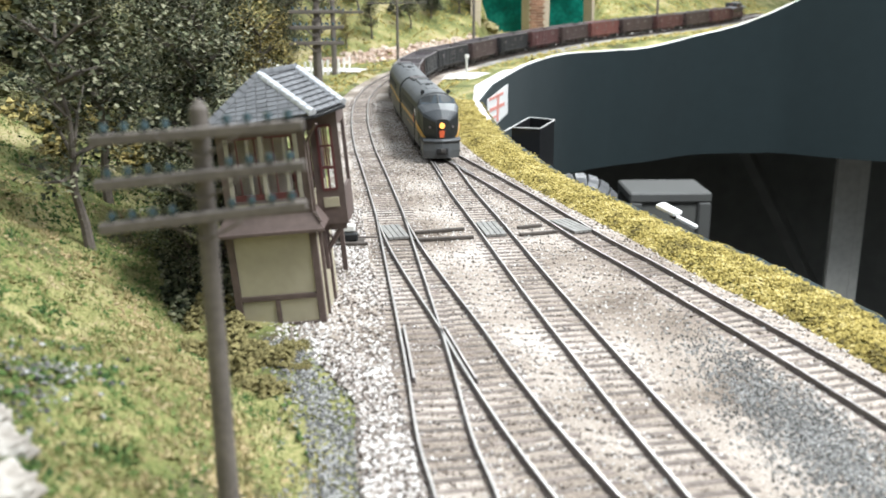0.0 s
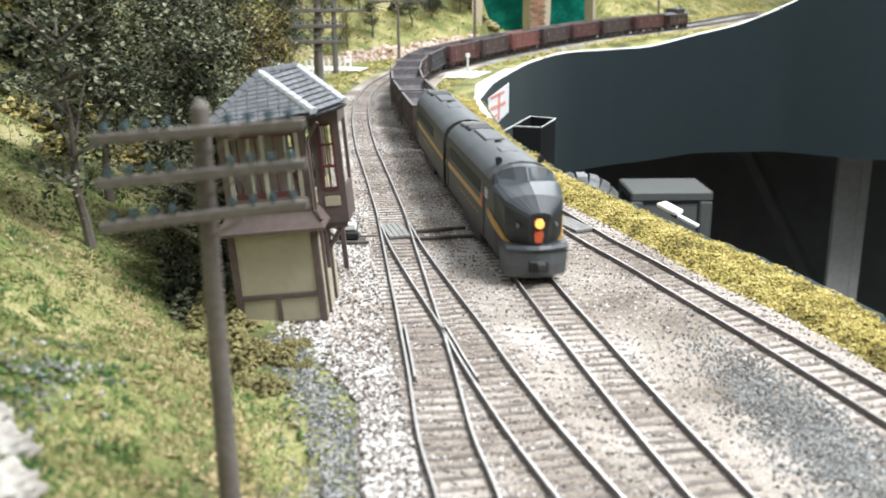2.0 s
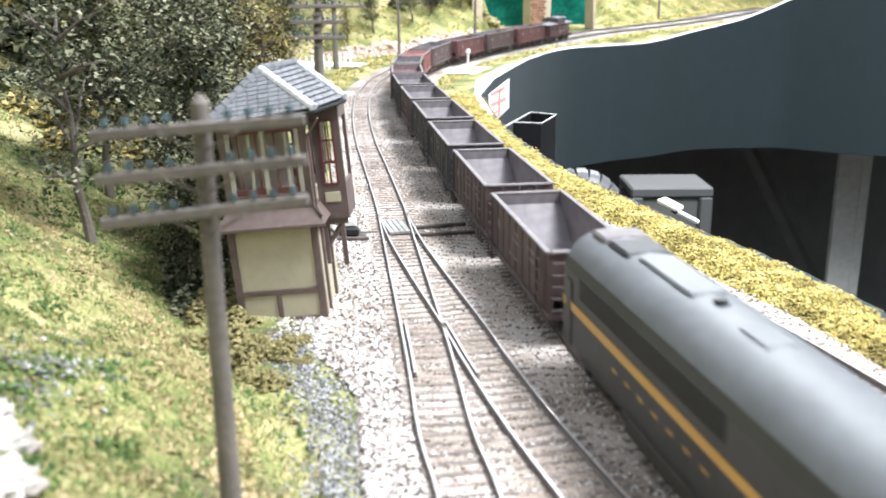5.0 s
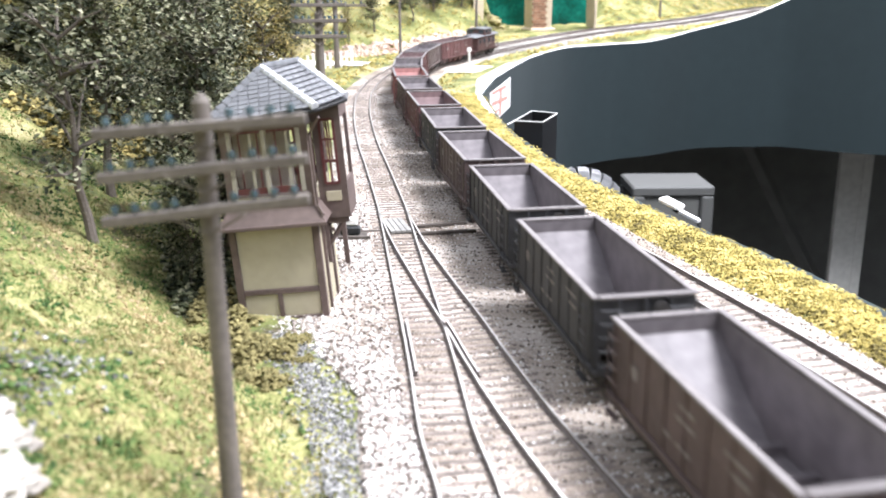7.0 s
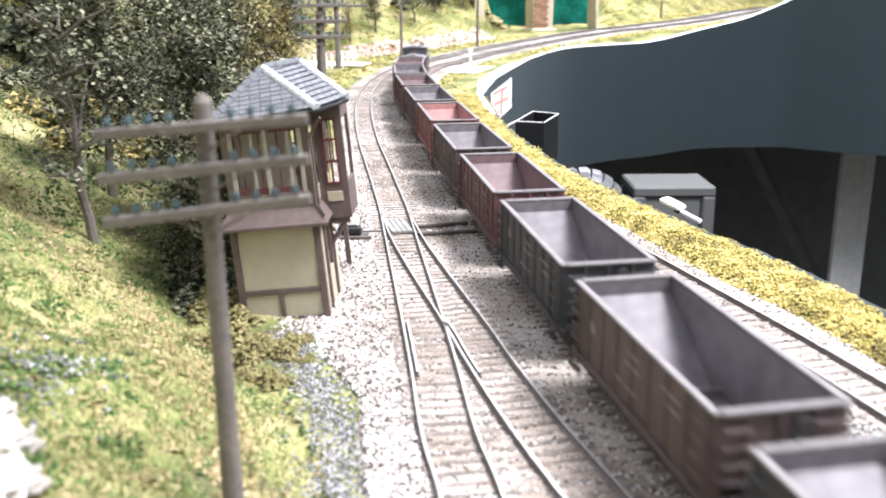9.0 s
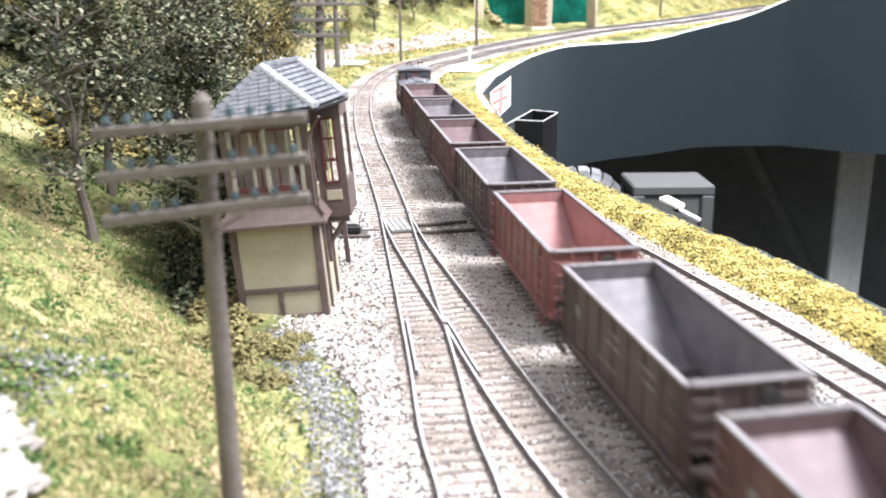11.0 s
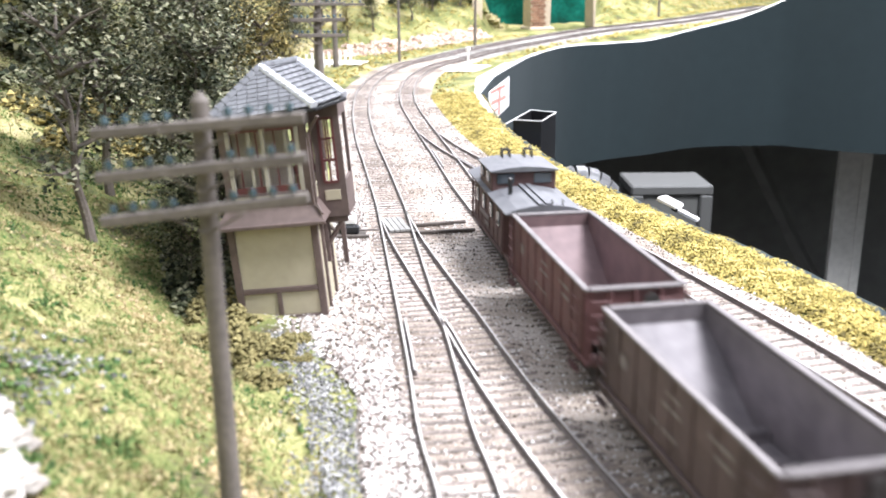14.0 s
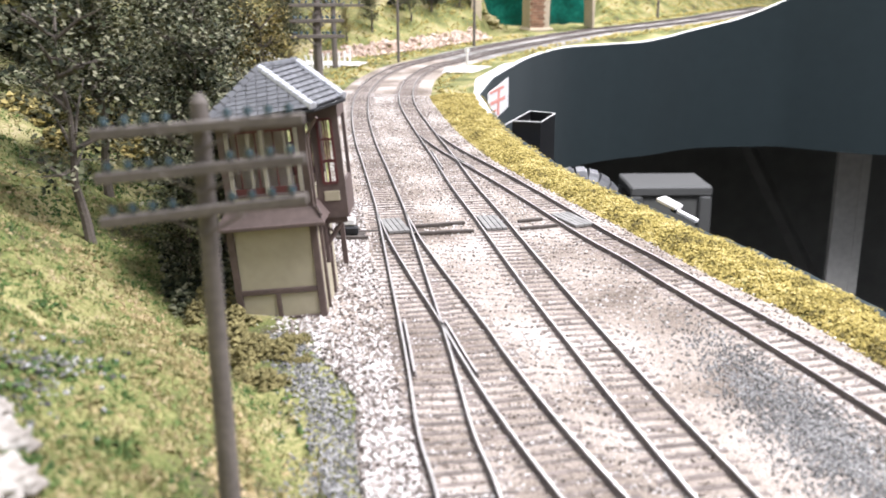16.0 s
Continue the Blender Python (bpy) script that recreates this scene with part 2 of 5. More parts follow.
BED_LEFT = [(.03, -2.45), (.0, -.6), (-.012, .05), (-.018, .2), (-.0265, .27), (-.029, .30), (-.042, .343), (-.060, .372), (-.064, .42), (-.066, .5),
            (-.076, .62), (-.098, .83), (-.118, 1.02), (-.130, 1.18), (-0.1288, 1.2771), (-0.1247, 1.3879), (-0.1118, 1.4769), (-0.0895, 1.5630), (-0.0436, 1.6493), (0.0063, 1.7508), (0.0699, 1.8553), (0.1474, 1.9676), (0.2373, 2.0868), (0.3302, 2.1888), (0.4141, 2.2637), (0.5076, 2.3513), (0.6278, 2.4803), (0.7729, 2.6749), (0.9325, 2.8982)]
BED_RIGHT = [(.64, -2.45), (.33, -.6), (.205, .05), (.185, .2), (.172, .28), (.165, .322), (.151, .3817), (.1301, .44), (.1049, .53), (.0702, .6415),
             (.0362, .7653), (.0099, .9238), (-.0153, 1.159), (-0.0138, 1.2756), (-0.0101, 1.3783), (0.0011, 1.4549), (0.0172, 1.5200), (0.0588, 1.5969), (0.1070, 1.6954), (0.1662, 1.7925), (0.2406, 1.9003), (0.3260, 2.0136), (0.4114, 2.1073), (0.4918, 2.1789), (0.5895, 2.2705), (0.7167, 2.4073), (0.8659, 2.6071), (1.0260, 2.8314)]
TRACK_LINES = {k: curve_points(v) for k, v in (("a", TRACK_A), ("b", TRACK_B), ("c", TRACK_C), ("d", TRACK_D))}
ALL_TRACK = np.vstack(list(TRACK_LINES.values()))
FOOT_LINE = curve_points(FOOT, 0.01)
FOOT_DIR = np.gradient(FOOT_LINE, axis=0)
FOOT_DIR /= np.linalg.norm(FOOT_DIR, axis=1)[:, None]


TRACK_COARSE = np.vstack([l[::4] for l in TRACK_LINES.values()])
FOOT_COARSE, FOOT_DIR = FOOT_LINE[::2], FOOT_DIR[::2]


def grade(y):
    """The main tracks climb past the bend: height over the near level."""
    return np.interp(y, [1.40, 1.46, 1.61, 1.81, 2.03, 2.20, 2.43, 2.63, 3.2], [0, .0014, .0070, .0143, .0231, .0308, .0409, .0488, .06])


def nearest(x, y, line):
    """For each place the index of the nearest point of a line, and its distance squared."""
    index, dist = [], []
    for c in np.array_split(np.stack([x, y], 1), max(1, len(x) // 8000)):
        d = (c ** 2).sum(1)[:, None] + (line ** 2).sum(1)[None] - 2 * c @ line.T
        i = d.argmin(1)
        index.append(i)
        dist.append(d[np.arange(len(c)), i])
    return np.concatenate(index), np.maximum(np.concatenate(dist), 0)


def to_track(x, y):
    """Distance of each place from the nearest track."""
    return np.sqrt(nearest(x, y, TRACK_COARSE)[1])


def up_hill(x, y):
    """Distance past the foot of the hills, positive on the hill."""
    i, _ = nearest(x, y, FOOT_COARSE)
    d = np.stack([x, y], 1) - FOOT_COARSE[i]
    return FOOT_DIR[i, 0] * d[:, 1] - FOOT_DIR[i, 1] * d[:, 0]


def roughness(x, y, k, seed, octaves=3):
    return np.array([noise.fractal(Vector((a * k, b * k, seed)), 0.8, 2, octaves) for a, b in zip(x, y)])


def ground_z(x, y):
    """The land: ballast level by the tracks, a bank and hills past their foot, a lip by the aisle."""
    x, y = np.atleast_1d(np.asarray(x, float)), np.atleast_1d(np.asarray(y, float))
    h = up_hill(x, y)
    n, fine = roughness(x, y, 18, 0, 3), roughness(x, y, 90, 3, 2)
    k = np.where(y < 1.3, 0.52, 0.5)
    hp = np.maximum(h, 0)
    rise = k * hp * np.minimum(1, hp / 0.02)
    rise = np.where(rise < 0.35, rise, 0.35 + 0.2 * (rise - 0.35))
    # a side valley under the arches stays low
    rise = rise * np.where(y > 2.0, np.clip((np.abs(x - .232 - .1 * (y - 2.15)) - .125) / .03, 0, 1), 1)
    z = -0.0048 + grade(y) + rise + np.minimum(1, hp / 0.03) * (0.006 * n + 0.002 * fine)
    t = to_track(x, y)
    l, r = np.array(BED_LEFT[:14]), np.array(BED_RIGHT[:13])
    out = np.maximum(np.interp(y, l[:, 1], l[:, 0]) - x, x - np.interp(y, r[:, 1], r[:, 0]))
    out = np.where(y < 1.2, out, t - .030)
    return z + np.where(h <= 0, np.clip(out / 0.008, -.2, 1) * (0.0012 * fine + 0.0026), 0)


def ground_sheet():
    """One sheet from the aisle edge back over the hills."""
    near = curve_points(NEAR_EDGE, 0.006)
    far = curve_points([(*p, z) for p, z in zip(FAR_EDGE, FAR_EDGE_Z)], 0.02)
    edge = [(x, y, None) for x, y in near] + [(x, y, z) for x, y, z in far]
    back = curve_points([(-.9, -2.45), (-.95, -1.2), (-1.0, -.3), (-1.05, .1), (-1.15, .5), (-1.2, .8), (-1.25, 1.2), (-1.2, 1.45)], 0.004)
    # rows of the near side run west, those of the far side fan out to the north
    by_y = [back[int(np.abs(back[:, 1] - (y + .25 * max(0, y))).argmin())] for x, y in near]
    fan = curve_points([(-1.2, 1.50), (-1.2, 2.1), (-.95, 2.8), (-.3, 3.5), (.5, 4.3), (1.4, 5.0), (2.2, 5.0), (2.8, 4.4)], 0.01)
    outer = np.vstack([by_y, fan[np.linspace(0, len(fan) - 1, len(far)).astype(int)]])
    rows = 130
    t = (np.arange(rows) / (rows - 1)) ** 1.9
    e = np.array([(x, y, z or 0) for x, y, z in edge])
    o = outer
    X = e[:, :1] + (o[:, :1] - e[:, :1]) * t
    Y = e[:, 1:2] + (o[:, 1:2] - e[:, 1:2]) * t
    Z = ground_z(X.ravel(), Y.ravel()).reshape(X.shape)
    d = np.hypot(X - e[:, :1], Y - e[:, 1:2])
    first = Z[:, :1].copy()
    drop = np.where(e[:, 2:3] != 0, e[:, 2:3] - first, 0)
    Z = Z + drop * np.maximum(0, 1 - d / 0.07)
    verts = np.stack([X, Y, Z], 2).reshape(-1, 3)
    i, j = np.meshgrid(np.arange(len(edge) - 1), np.arange(rows - 1), indexing="ij")
    a = (i * rows + j).ravel()
    faces = np.stack([a, a + rows, a + rows + 1, a + 1], 1)
    me = bpy.data.meshes.new("ground")
    me.from_pydata(verts.tolist(), [], faces.tolist())
    me.materials.append(M_SOIL)
    me.shade_smooth()
    lip = [(x, y, z, r[0]) for (x, y, z), r in zip(edge, Z)]
    return tagged(new("ground", me), "model landscape ground with grassy banks", "ground", kind="structure"), lip


GROUND, EDGE = ground_sheet()


def rail_mesh(bm, line, off, top=0.0, width=0.0009):
    """A rail with foot, web and head along a line, off to one side."""
    d = np.gradient(line, axis=0)
    d /= np.linalg.norm(d, axis=1)[:, None]
    w = width / 2
    prof = [(-2.0 * w, -.0022), (2.0 * w, -.0022), (2.0 * w, -.0018), (.5 * w, -.0015), (.5 * w, -.0007), (w, -.0005), (w, 0),
            (-w, 0), (-w, -.0005), (-.5 * w, -.0007), (-.5 * w, -.0015), (-2.0 * w, -.0018)]
    rows = [[bm.verts.new((x - dy * (off + k), y + dx * (off + k), z + top + float(grade(y)))) for k, z in prof] for (x, y), (dx, dy) in zip(line, d)]
    n = len(prof)
    for a, b in zip(rows[:-1], rows[1:]):
        for k in range(n):
            bm.faces.new((a[k], a[(k + 1) % n], b[(k + 1) % n], b[k])).material_index = int(k == 6)
    for r in (rows[0], rows[-1]):
        bm.faces.new(r)


def tie_mesh():
    bm = bmesh.new()
    box(bm, -.0148, .0148, -.00125, .00125, -.0052, -.0022, bevel=.0003)
    me = bpy.data.meshes.new("sleeper")
    bm.to_mesh(me)
    bm.free()
    me.materials.append(M_TIE)
    return me


TIE_ME = tie_mesh()
HALF_GAUGE = 0.0087


def track(name, line, label, rails=(-1, 1), ties=True, tie_limit=1.5, tie_from=0.0):
    root = tagged(new(name), label, "track", kind="structure")
    for side in rails:
        bm = bmesh.new()
        rail_mesh(bm, line, side * HALF_GAUGE)
        part("rail", bm, [M_RAIL, M_RAILTOP], root)
    if ties:
        s, step = 0.0, 0.0064
        u = np.r_[0, np.cumsum(np.linalg.norm(np.diff(line, axis=0), axis=1))]
        far = bmesh.new()
        rnd = random.Random(len(line))
        while s < u[-1]:
            x, y = np.interp(s, u, line[:, 0]), np.interp(s, u, line[:, 1])
            x2, y2 = np.interp(s + .004, u, line[:, 0]), np.interp(s + .004, u, line[:, 1])
            x1, y1 = np.interp(s - .004, u, line[:, 0]), np.interp(s - .004, u, line[:, 1])
            ang = math.atan2(y2 - y1, x2 - x1) - math.pi / 2 + rnd.uniform(-.03, .03)
            m = Matrix.Translation((x, y, float(grade(y)))) @ Matrix.Rotation(ang, 4, "Z") @ Matrix.Translation((rnd.uniform(-.0006, .0006), 0, rnd.uniform(-.0002, .0001)))
            if s >= tie_from:
                if .15 < y < tie_limit:
                    shared("sleeper", TIE_ME, root, m)
                else:
                    box(far, -.0152, .0152, -.0015, .0015, -.0052, -.0021, m=m)
            s += step
        if far.verts:
            tagged(part("far_sleepers", far, M_TIE, root), kind="stuff")
        else:
            far.free()
    return root


def bed_lines(n=700):
    def even(p):
        q = curve_points(p, 0.004)
        return q[np.linspace(0, len(q) - 1, n).astype(int)]
    return even(BED_LEFT), even(BED_RIGHT)


BED_L, BED_R = bed_lines()


def ballast_bed():
    """The stone bed that carries all tracks, as one sheet with sloped shoulders."""
    cols = [(-.008, -.0065), (0, -.0030)] + [(k / 24, -.0025) for k in range(1, 24)] + [(1, -.0030), (1.008, -.0065)]
    verts = []
    for l, r in zip(BED_L, BED_R):
        w = (r - l) / np.linalg.norm(r - l)
        for k, z in cols:
            q = l + w * k if k < 0 else (r + w * (k - 1) if k > 1 else l + (r - l) * k)
            verts.append((q[0], q[1], z + float(grade(q[1])) + (0.0003 * noise.noise(Vector((q[0] * 300, q[1] * 300, 0))) if 0 < k < 1 else 0)))
    n = len(cols)
    faces = [(i * n + j, i * n + j + 1, i * n + n + j + 1, i * n + n + j) for i in range(len(BED_L) - 1) for j in range(n - 1)]
    me = bpy.data.meshes.new("ballast_bed")
    me.from_pydata(verts, [], faces)
    me.materials.append(M_BALLAST)
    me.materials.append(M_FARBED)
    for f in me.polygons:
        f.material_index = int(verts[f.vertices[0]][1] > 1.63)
    tagged(new("ballast_bed", me), "pale grey and tan crushed stone ballast under the tracks", "ballast", kind="structure")


def tracks():
    ballast_bed()
    for k, label, kw in (("a", "inner main track, steel rails on weathered wooden sleepers", {}),
                         ("b", "middle main track, steel rails on weathered wooden sleepers", {}),
                         ("c", "outer side track, steel rails on weathered wooden sleepers", {"tie_from": .06}),
                         ("d", "turnout branch, steel rails on weathered wooden sleepers", {"tie_from": .12})):
        track("track", TRACK_LINES[k], label, **kw)


tracks()


def fascia():
    """The painted board along the aisle, under the edge of the land."""
    bm = bmesh.new()
    e = np.array([(x, y) for x, y, ez, top in EDGE])
    t = np.gradient(e, axis=0)
    t /= np.linalg.norm(t, axis=1)[:, None]
    rows = []
    for (x, y, ez, top), (tx, ty) in zip(EDGE, t):
        z = top + .001
        low = -0.16 if ez is None else -0.232
        rows.append([bm.verts.new((x + ty * k + .001, y - tx * k - .001, q)) for k, q in ((.003, z), (.003, low), (-.001, low), (-.001, z))])
    for p, q in zip(rows[:-1], rows[1:]):
        for k in range(4):
            bm.faces.new((p[k], p[(k + 1) % 4], q[(k + 1) % 4], q[k]))
    ob = mesh_object("fascia", bm, M_FASCIA, smooth=True)
    ob.data.set_sharp_from_angle(angle=radians(35))
    tagged(ob, "dark blue-green painted curved board along the layout edge", "fascia", kind="structure")


fascia()


def room():
    for name, dims, mat, label in (("floor", (-2.5, 4.5, -3.0, 6.5, -1.05, -1.0), M_FLOOR, "dark floor of the layout room"),
                                   ("wall_north", (-2.5, 4.5, 6.5, 6.6, -1.0, 1.5), M_ROOMWALL, "dim back wall of the layout room"),
                                   ("wall_south", (-2.5, 4.5, -3.1, -3.0, -1.0, 1.5), M_ROOMWALL, "dim front wall of the layout room"),
                                   ("wall_west", (-2.6, -2.5, -3.0, 6.5, -1.0, 1.5), M_ROOMWALL, "dim side wall of the layout room"),
                                   ("wall_east", (4.5, 4.6, -3.0, 6.5, -1.0, 1.5), M_ROOMWALL, "dim side wall of the layout room")):
        bm = bmesh.new()
        box(bm, *dims)
        tagged(mesh_object(name, bm, mat), label, name.split("_")[0], kind="structure")


room()

# ---- scattered stuff ----
def scatter(name, places, sizes, shape, mat, label, category, seed=1, flat=0.7, smooth=False):
    """Many small loose pieces as one object: stones, foam, leaves."""
    rng = np.random.default_rng(seed)
    base_v, base_f = shape
    base_v = np.array(base_v, float)
    n, k = len(places), len(base_v)
    ang = rng.uniform(0, 2 * np.pi, n)
    tilt = rng.normal(0, 0.5, n)
    v = np.repeat(base_v[None], n, 0) * (1 + rng.uniform(-.3, .3, (n, k, 1)))
    v[:, :, 2] *= flat
    c, s = np.cos(tilt)[:, None], np.sin(tilt)[:, None]
    x, z = v[:, :, 0] * c + v[:, :, 2] * s, -v[:, :, 0] * s + v[:, :, 2] * c
    c, s = np.cos(ang)[:, None], np.sin(ang)[:, None]
    v = np.stack([x * c - v[:, :, 1] * s, x * s + v[:, :, 1] * c, z], 2)
    v = v * np.asarray(sizes)[:, None, None] + np.asarray(places)[:, None, :]
    f = (np.array(base_f)[None] + (np.arange(n) * k)[:, None, None]).reshape(-1, len(base_f[0]))
    me = bpy.data.meshes.new(name)
    me.from_pydata(v.reshape(-1, 3).tolist(), [], f.tolist())
    me.materials.append(mat)
    if smooth:
        me.shade_smooth()
    return tagged(new(name, me), label, category, kind="stuff")


OCTA = ([(1, 0, 0), (0, 1, 0), (-1, 0, 0), (0, -1, 0), (0, 0, 1), (0, 0, -1)],
        [(0, 1, 4), (1, 2, 4), (2, 3, 4), (3, 0, 4), (1, 0, 5), (2, 1, 5), (3, 2, 5), (0, 3, 5)])
BLADE = ([(-.12, 0, 0), (.12, 0, 0), (.25, .1, 1.0)], [(0, 1, 2)])
LEAF = ([(-.5, -.35, 0), (.5, -.35, .15), (.5, .35, 0), (-.5, .35, .15)], [(0, 1, 2, 3)])


def between(lines, n, seed, y0, y1, bias=1.0):
    """Places between the two sides of a band, for y0 < y < y1, thicker towards the camera."""
    rng = np.random.default_rng(seed)
    l, r = lines
    mid = np.where((l[:, 1] > y0) & (l[:, 1] < y1))[0]
    i = mid[0] + ((mid[-1] - mid[0]) * rng.uniform(0, 1, n) ** bias).astype(int)
    k = rng.uniform(0, 1, n)[:, None]
    return l[i] + (r[i] - l[i]) * k + rng.normal(0, .0012, (n, 2))


def stones():
    p = between((BED_L, BED_R), 60000, 2, .17, 1.25, 1.7)
    d = np.sqrt(np.min([((p[:, None] - q[None, ::6]) ** 2).sum(2).min(1) for q in (TRACK_LINES["a"], TRACK_LINES["b"], TRACK_LINES["c"], TRACK_LINES["d"])], axis=0))
    rng = np.random.default_rng(3)
    cinder = (np.hypot((p[:, 0] - .105) / .022, (p[:, 1] - .30) / .085) + rng.normal(0, .25, len(p))) < 1
    inside = d < .0085
    size = rng.uniform(.0003, .0008, len(p)) * np.where(inside, .85, 1)
    z = np.full(len(p), -.0025) + rng.uniform(-.0003, .0004, len(p))
    pts = np.column_stack([p, z])
    keep = ~cinder
    scatter("track_stones", pts[keep & inside], size[keep & inside], OCTA, M_TANSTONE, "tan and brown fine stones between the rails", "gravel", 4)
    keep = keep & ~inside
    scatter("ballast_stones", pts[keep], size[keep], OCTA, M_STONE, "loose pale crushed stones over the ballast", "gravel", 5)
    q = np.column_stack([rng.normal(.118, .011, 9000), rng.normal(.270, .045, 9000)])
    q[:, 0] += (.285 - q[:, 1]) * .12
    q = q[to_track(q[:, 0], q[:, 1]) > .014]
    scatter("cinder_patch", np.column_stack([q, np.full(len(q), -.0022)]), rng.uniform(.0003, .0007, len(q)), OCTA, M_GREYSTONE, "dark grey cinder patch between the tracks", "gravel", 9)
    # coarse white stones beside the tower and along the inner track
    q = []
    while len(q) < 9000:
        y = .22 + .38 * rng.uniform() ** 1.3
        left = np.interp(y, [.22, .27, .30, .343, .372, .42, .5, .62], [-.021, -.027, -.030, -.052, -.084, -.064, -.066, -.076])
        right = np.interp(y, [.22, .27, .33, .40, .45, .5, .62], [-.004, -.010, -.020, -.027, -.035, -.042, -.056])
        q.append((rng.uniform(left, right), y))
    q = np.array(q)
    scatter("tower_stones", np.column_stack([q, np.full(len(q), -.0024)]), rng.uniform(.0005, .0012, len(q)), OCTA, M_STONE,
            "coarse white and grey stones beside the tower", "gravel", 7)
    q = np.column_stack([rng.normal(0, 1, 3200), rng.uniform(0, 1, 3200)])
    y = .2 + .16 * q[:, 1]
    x = np.interp(y, [.2, .27, .30, .36], [-.030, -.035, -.044, -.068]) + q[:, 0] * .006
    scatter("cinder_verge", np.column_stack([x, y, ground_z(x, y) + .0004]), rng.uniform(.0004, .0009, len(x)), OCTA, M_GREYSTONE,
            "dark cinder strip at the foot of the bank", "gravel", 8)


stones()


def grass():
    rng = np.random.default_rng(11)
    # the bank: short straw and green blades
    y = .17 + .75 * rng.uniform(0, 1, 60000) ** 1.5
    foot = np.interp(y, [.02, .2, .3, .36, .45, .6, .9], [-.02, -.028, -.058, -.098, -.125, -.155, -.20])
    x = foot + .004 - rng.uniform(0, 1, len(y)) * (.12 + .22 * (y - .17))
    # a straw-coloured streak runs aslant down the bank
    streak = curve_points([(-.245, .46), (-.205, .432), (-.168, .407), (-.123, .356), (-.077, .279), (-.055, .23), (-.04, .19)], .006)
    off = np.sqrt(nearest(x, y, streak)[1]) + .006 * roughness(x, y, 60, 5, 2)
    straw = rng.uniform(0, 1, len(x)) < .9 * np.exp(-np.maximum(off, 0) ** 2 / .010 ** 2) + .12
    clump = rng.uniform(0, 1, len(x)) < .45
    at = np.column_stack([x, y, ground_z(x, y)])
    for pick, mat, what in ((~straw, M_BANK, "mottled green"), (straw, M_STRAW, "straw-coloured")):
        scatter("bank_grass", at[pick] - (0, 0, .0004), rng.uniform(.0014, .0032, pick.sum()), BLADE, mat, what + " grass blades on the bank", "grass", 12, flat=1.0)
        both = pick & clump
        scatter("bank_turf", at[both], rng.uniform(.0007, .0016, both.sum()), OCTA, mat, what + " foam turf tufts on the bank", "grass", 13, flat=.6)
    # grey scree between the near rocks and the grass
    p = np.column_stack([rng.normal(-.113, .008, 220), rng.normal(.235, .022, 220)])
    scatter("bank_scree", np.column_stack([p, ground_z(p[:, 0], p[:, 1]) + .0008]), rng.uniform(.0005, .0013, len(p)), OCTA, M_GREYSTONE, "grey scree on the near bank", "gravel", 22)
    # brown crumbs under the trees, their dark colour standing in for the shade there
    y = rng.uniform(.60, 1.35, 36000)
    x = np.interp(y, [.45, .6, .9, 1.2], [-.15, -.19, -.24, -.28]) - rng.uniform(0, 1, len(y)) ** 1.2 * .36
    scatter("tree_shade_ground", np.column_stack([x, y, ground_z(x, y) + .0006]), rng.uniform(.0012, .003, len(x)), OCTA, M_TREESHADE, "brown and olive ground crumbs with tree shade in their colour", "litter", 21, flat=.4)
    # the verge along the aisle
    edge = np.array([(e[0], e[1]) for e in EDGE if e[2] is None])
    edge = edge[(edge[:, 1] > .1) & (edge[:, 1] < 1.2)]
    j = rng.integers(0, len(edge), 60000)
    inner = np.stack([np.interp(edge[:, 1], BED_R[:, 1], BED_R[:, 0]), edge[:, 1]], 1)
    k = rng.uniform(0, 1.05, (len(j), 1))
    p = inner[j] + (edge[j] - inner[j]) * k + rng.normal(0, .0015, (len(j), 2))
    z = ground_z(p[:, 0], p[:, 1]) + .0006 + .0022 * np.sin(np.clip(k[:, 0], 0, 1) * np.pi) * rng.uniform(.3, 1.2, len(j))
    scatter("verge_turf", np.column_stack([p, z]), rng.uniform(.0005, .0013, len(j)), OCTA, M_VERGE, "yellow foam turf verge along the layout edge", "grass", 14, flat=.7)
    # far grass: round the bend and on the back slope
    y = rng.uniform(1.2, 3.4, 45000)
    x = rng.uniform(-.4, 1.1, len(y))
    h = up_hill(x, y)
    t = to_track(x, y)
    keep = (h > -.02) & (h < .5) | ((t > .036) & (t < .09) & (h < 0))
    keep &= ~((y > 2.05) & (np.abs(x - .232 - .1 * (y - 2.15)) < .14))
    x, y = x[keep], y[keep]
    inside = np.array([bool(b > np.interp(a, [.04, .07, .10, .16, .24, .35, .44, .55, .64, .76, 1.2], [1.2, 1.31, 1.46, 1.66, 1.86, 1.96, 2.01, 2.09, 2.11, 2.11, 2.0])) for a, b in zip(x, y)])
    x, y = x[inside], y[inside]
    scatter("hill_turf", np.column_stack([x, y, ground_z(x, y) + .001]), rng.uniform(.0014, .0036, len(x)), OCTA, M_VERGE, "yellow-green turf on the far slope", "grass", 15, flat=.5)


grass()


def lump(name, at, size, n, mat, label, seed, category="bush"):
    """A foam bush: an uneven mound of small crumbs."""
    rng = np.random.default_rng(seed)
    d = rng.normal(0, 1, (n, 3))
    d /= np.linalg.norm(d, axis=1)[:, None]
    d *= rng.uniform(.55, 1.0, (n, 1)) * (1 + .25 * np.sin(d[:, :1] * 5 + seed))
    d[:, 2] = np.abs(d[:, 2]) * .8
    ob = scatter(name, d * size, rng.uniform(.10, .20, n) * size * min(1, (220 / n) ** .4), OCTA, mat, label, category, seed)
    ob.location = at
    del ob["kind"]
    return ob


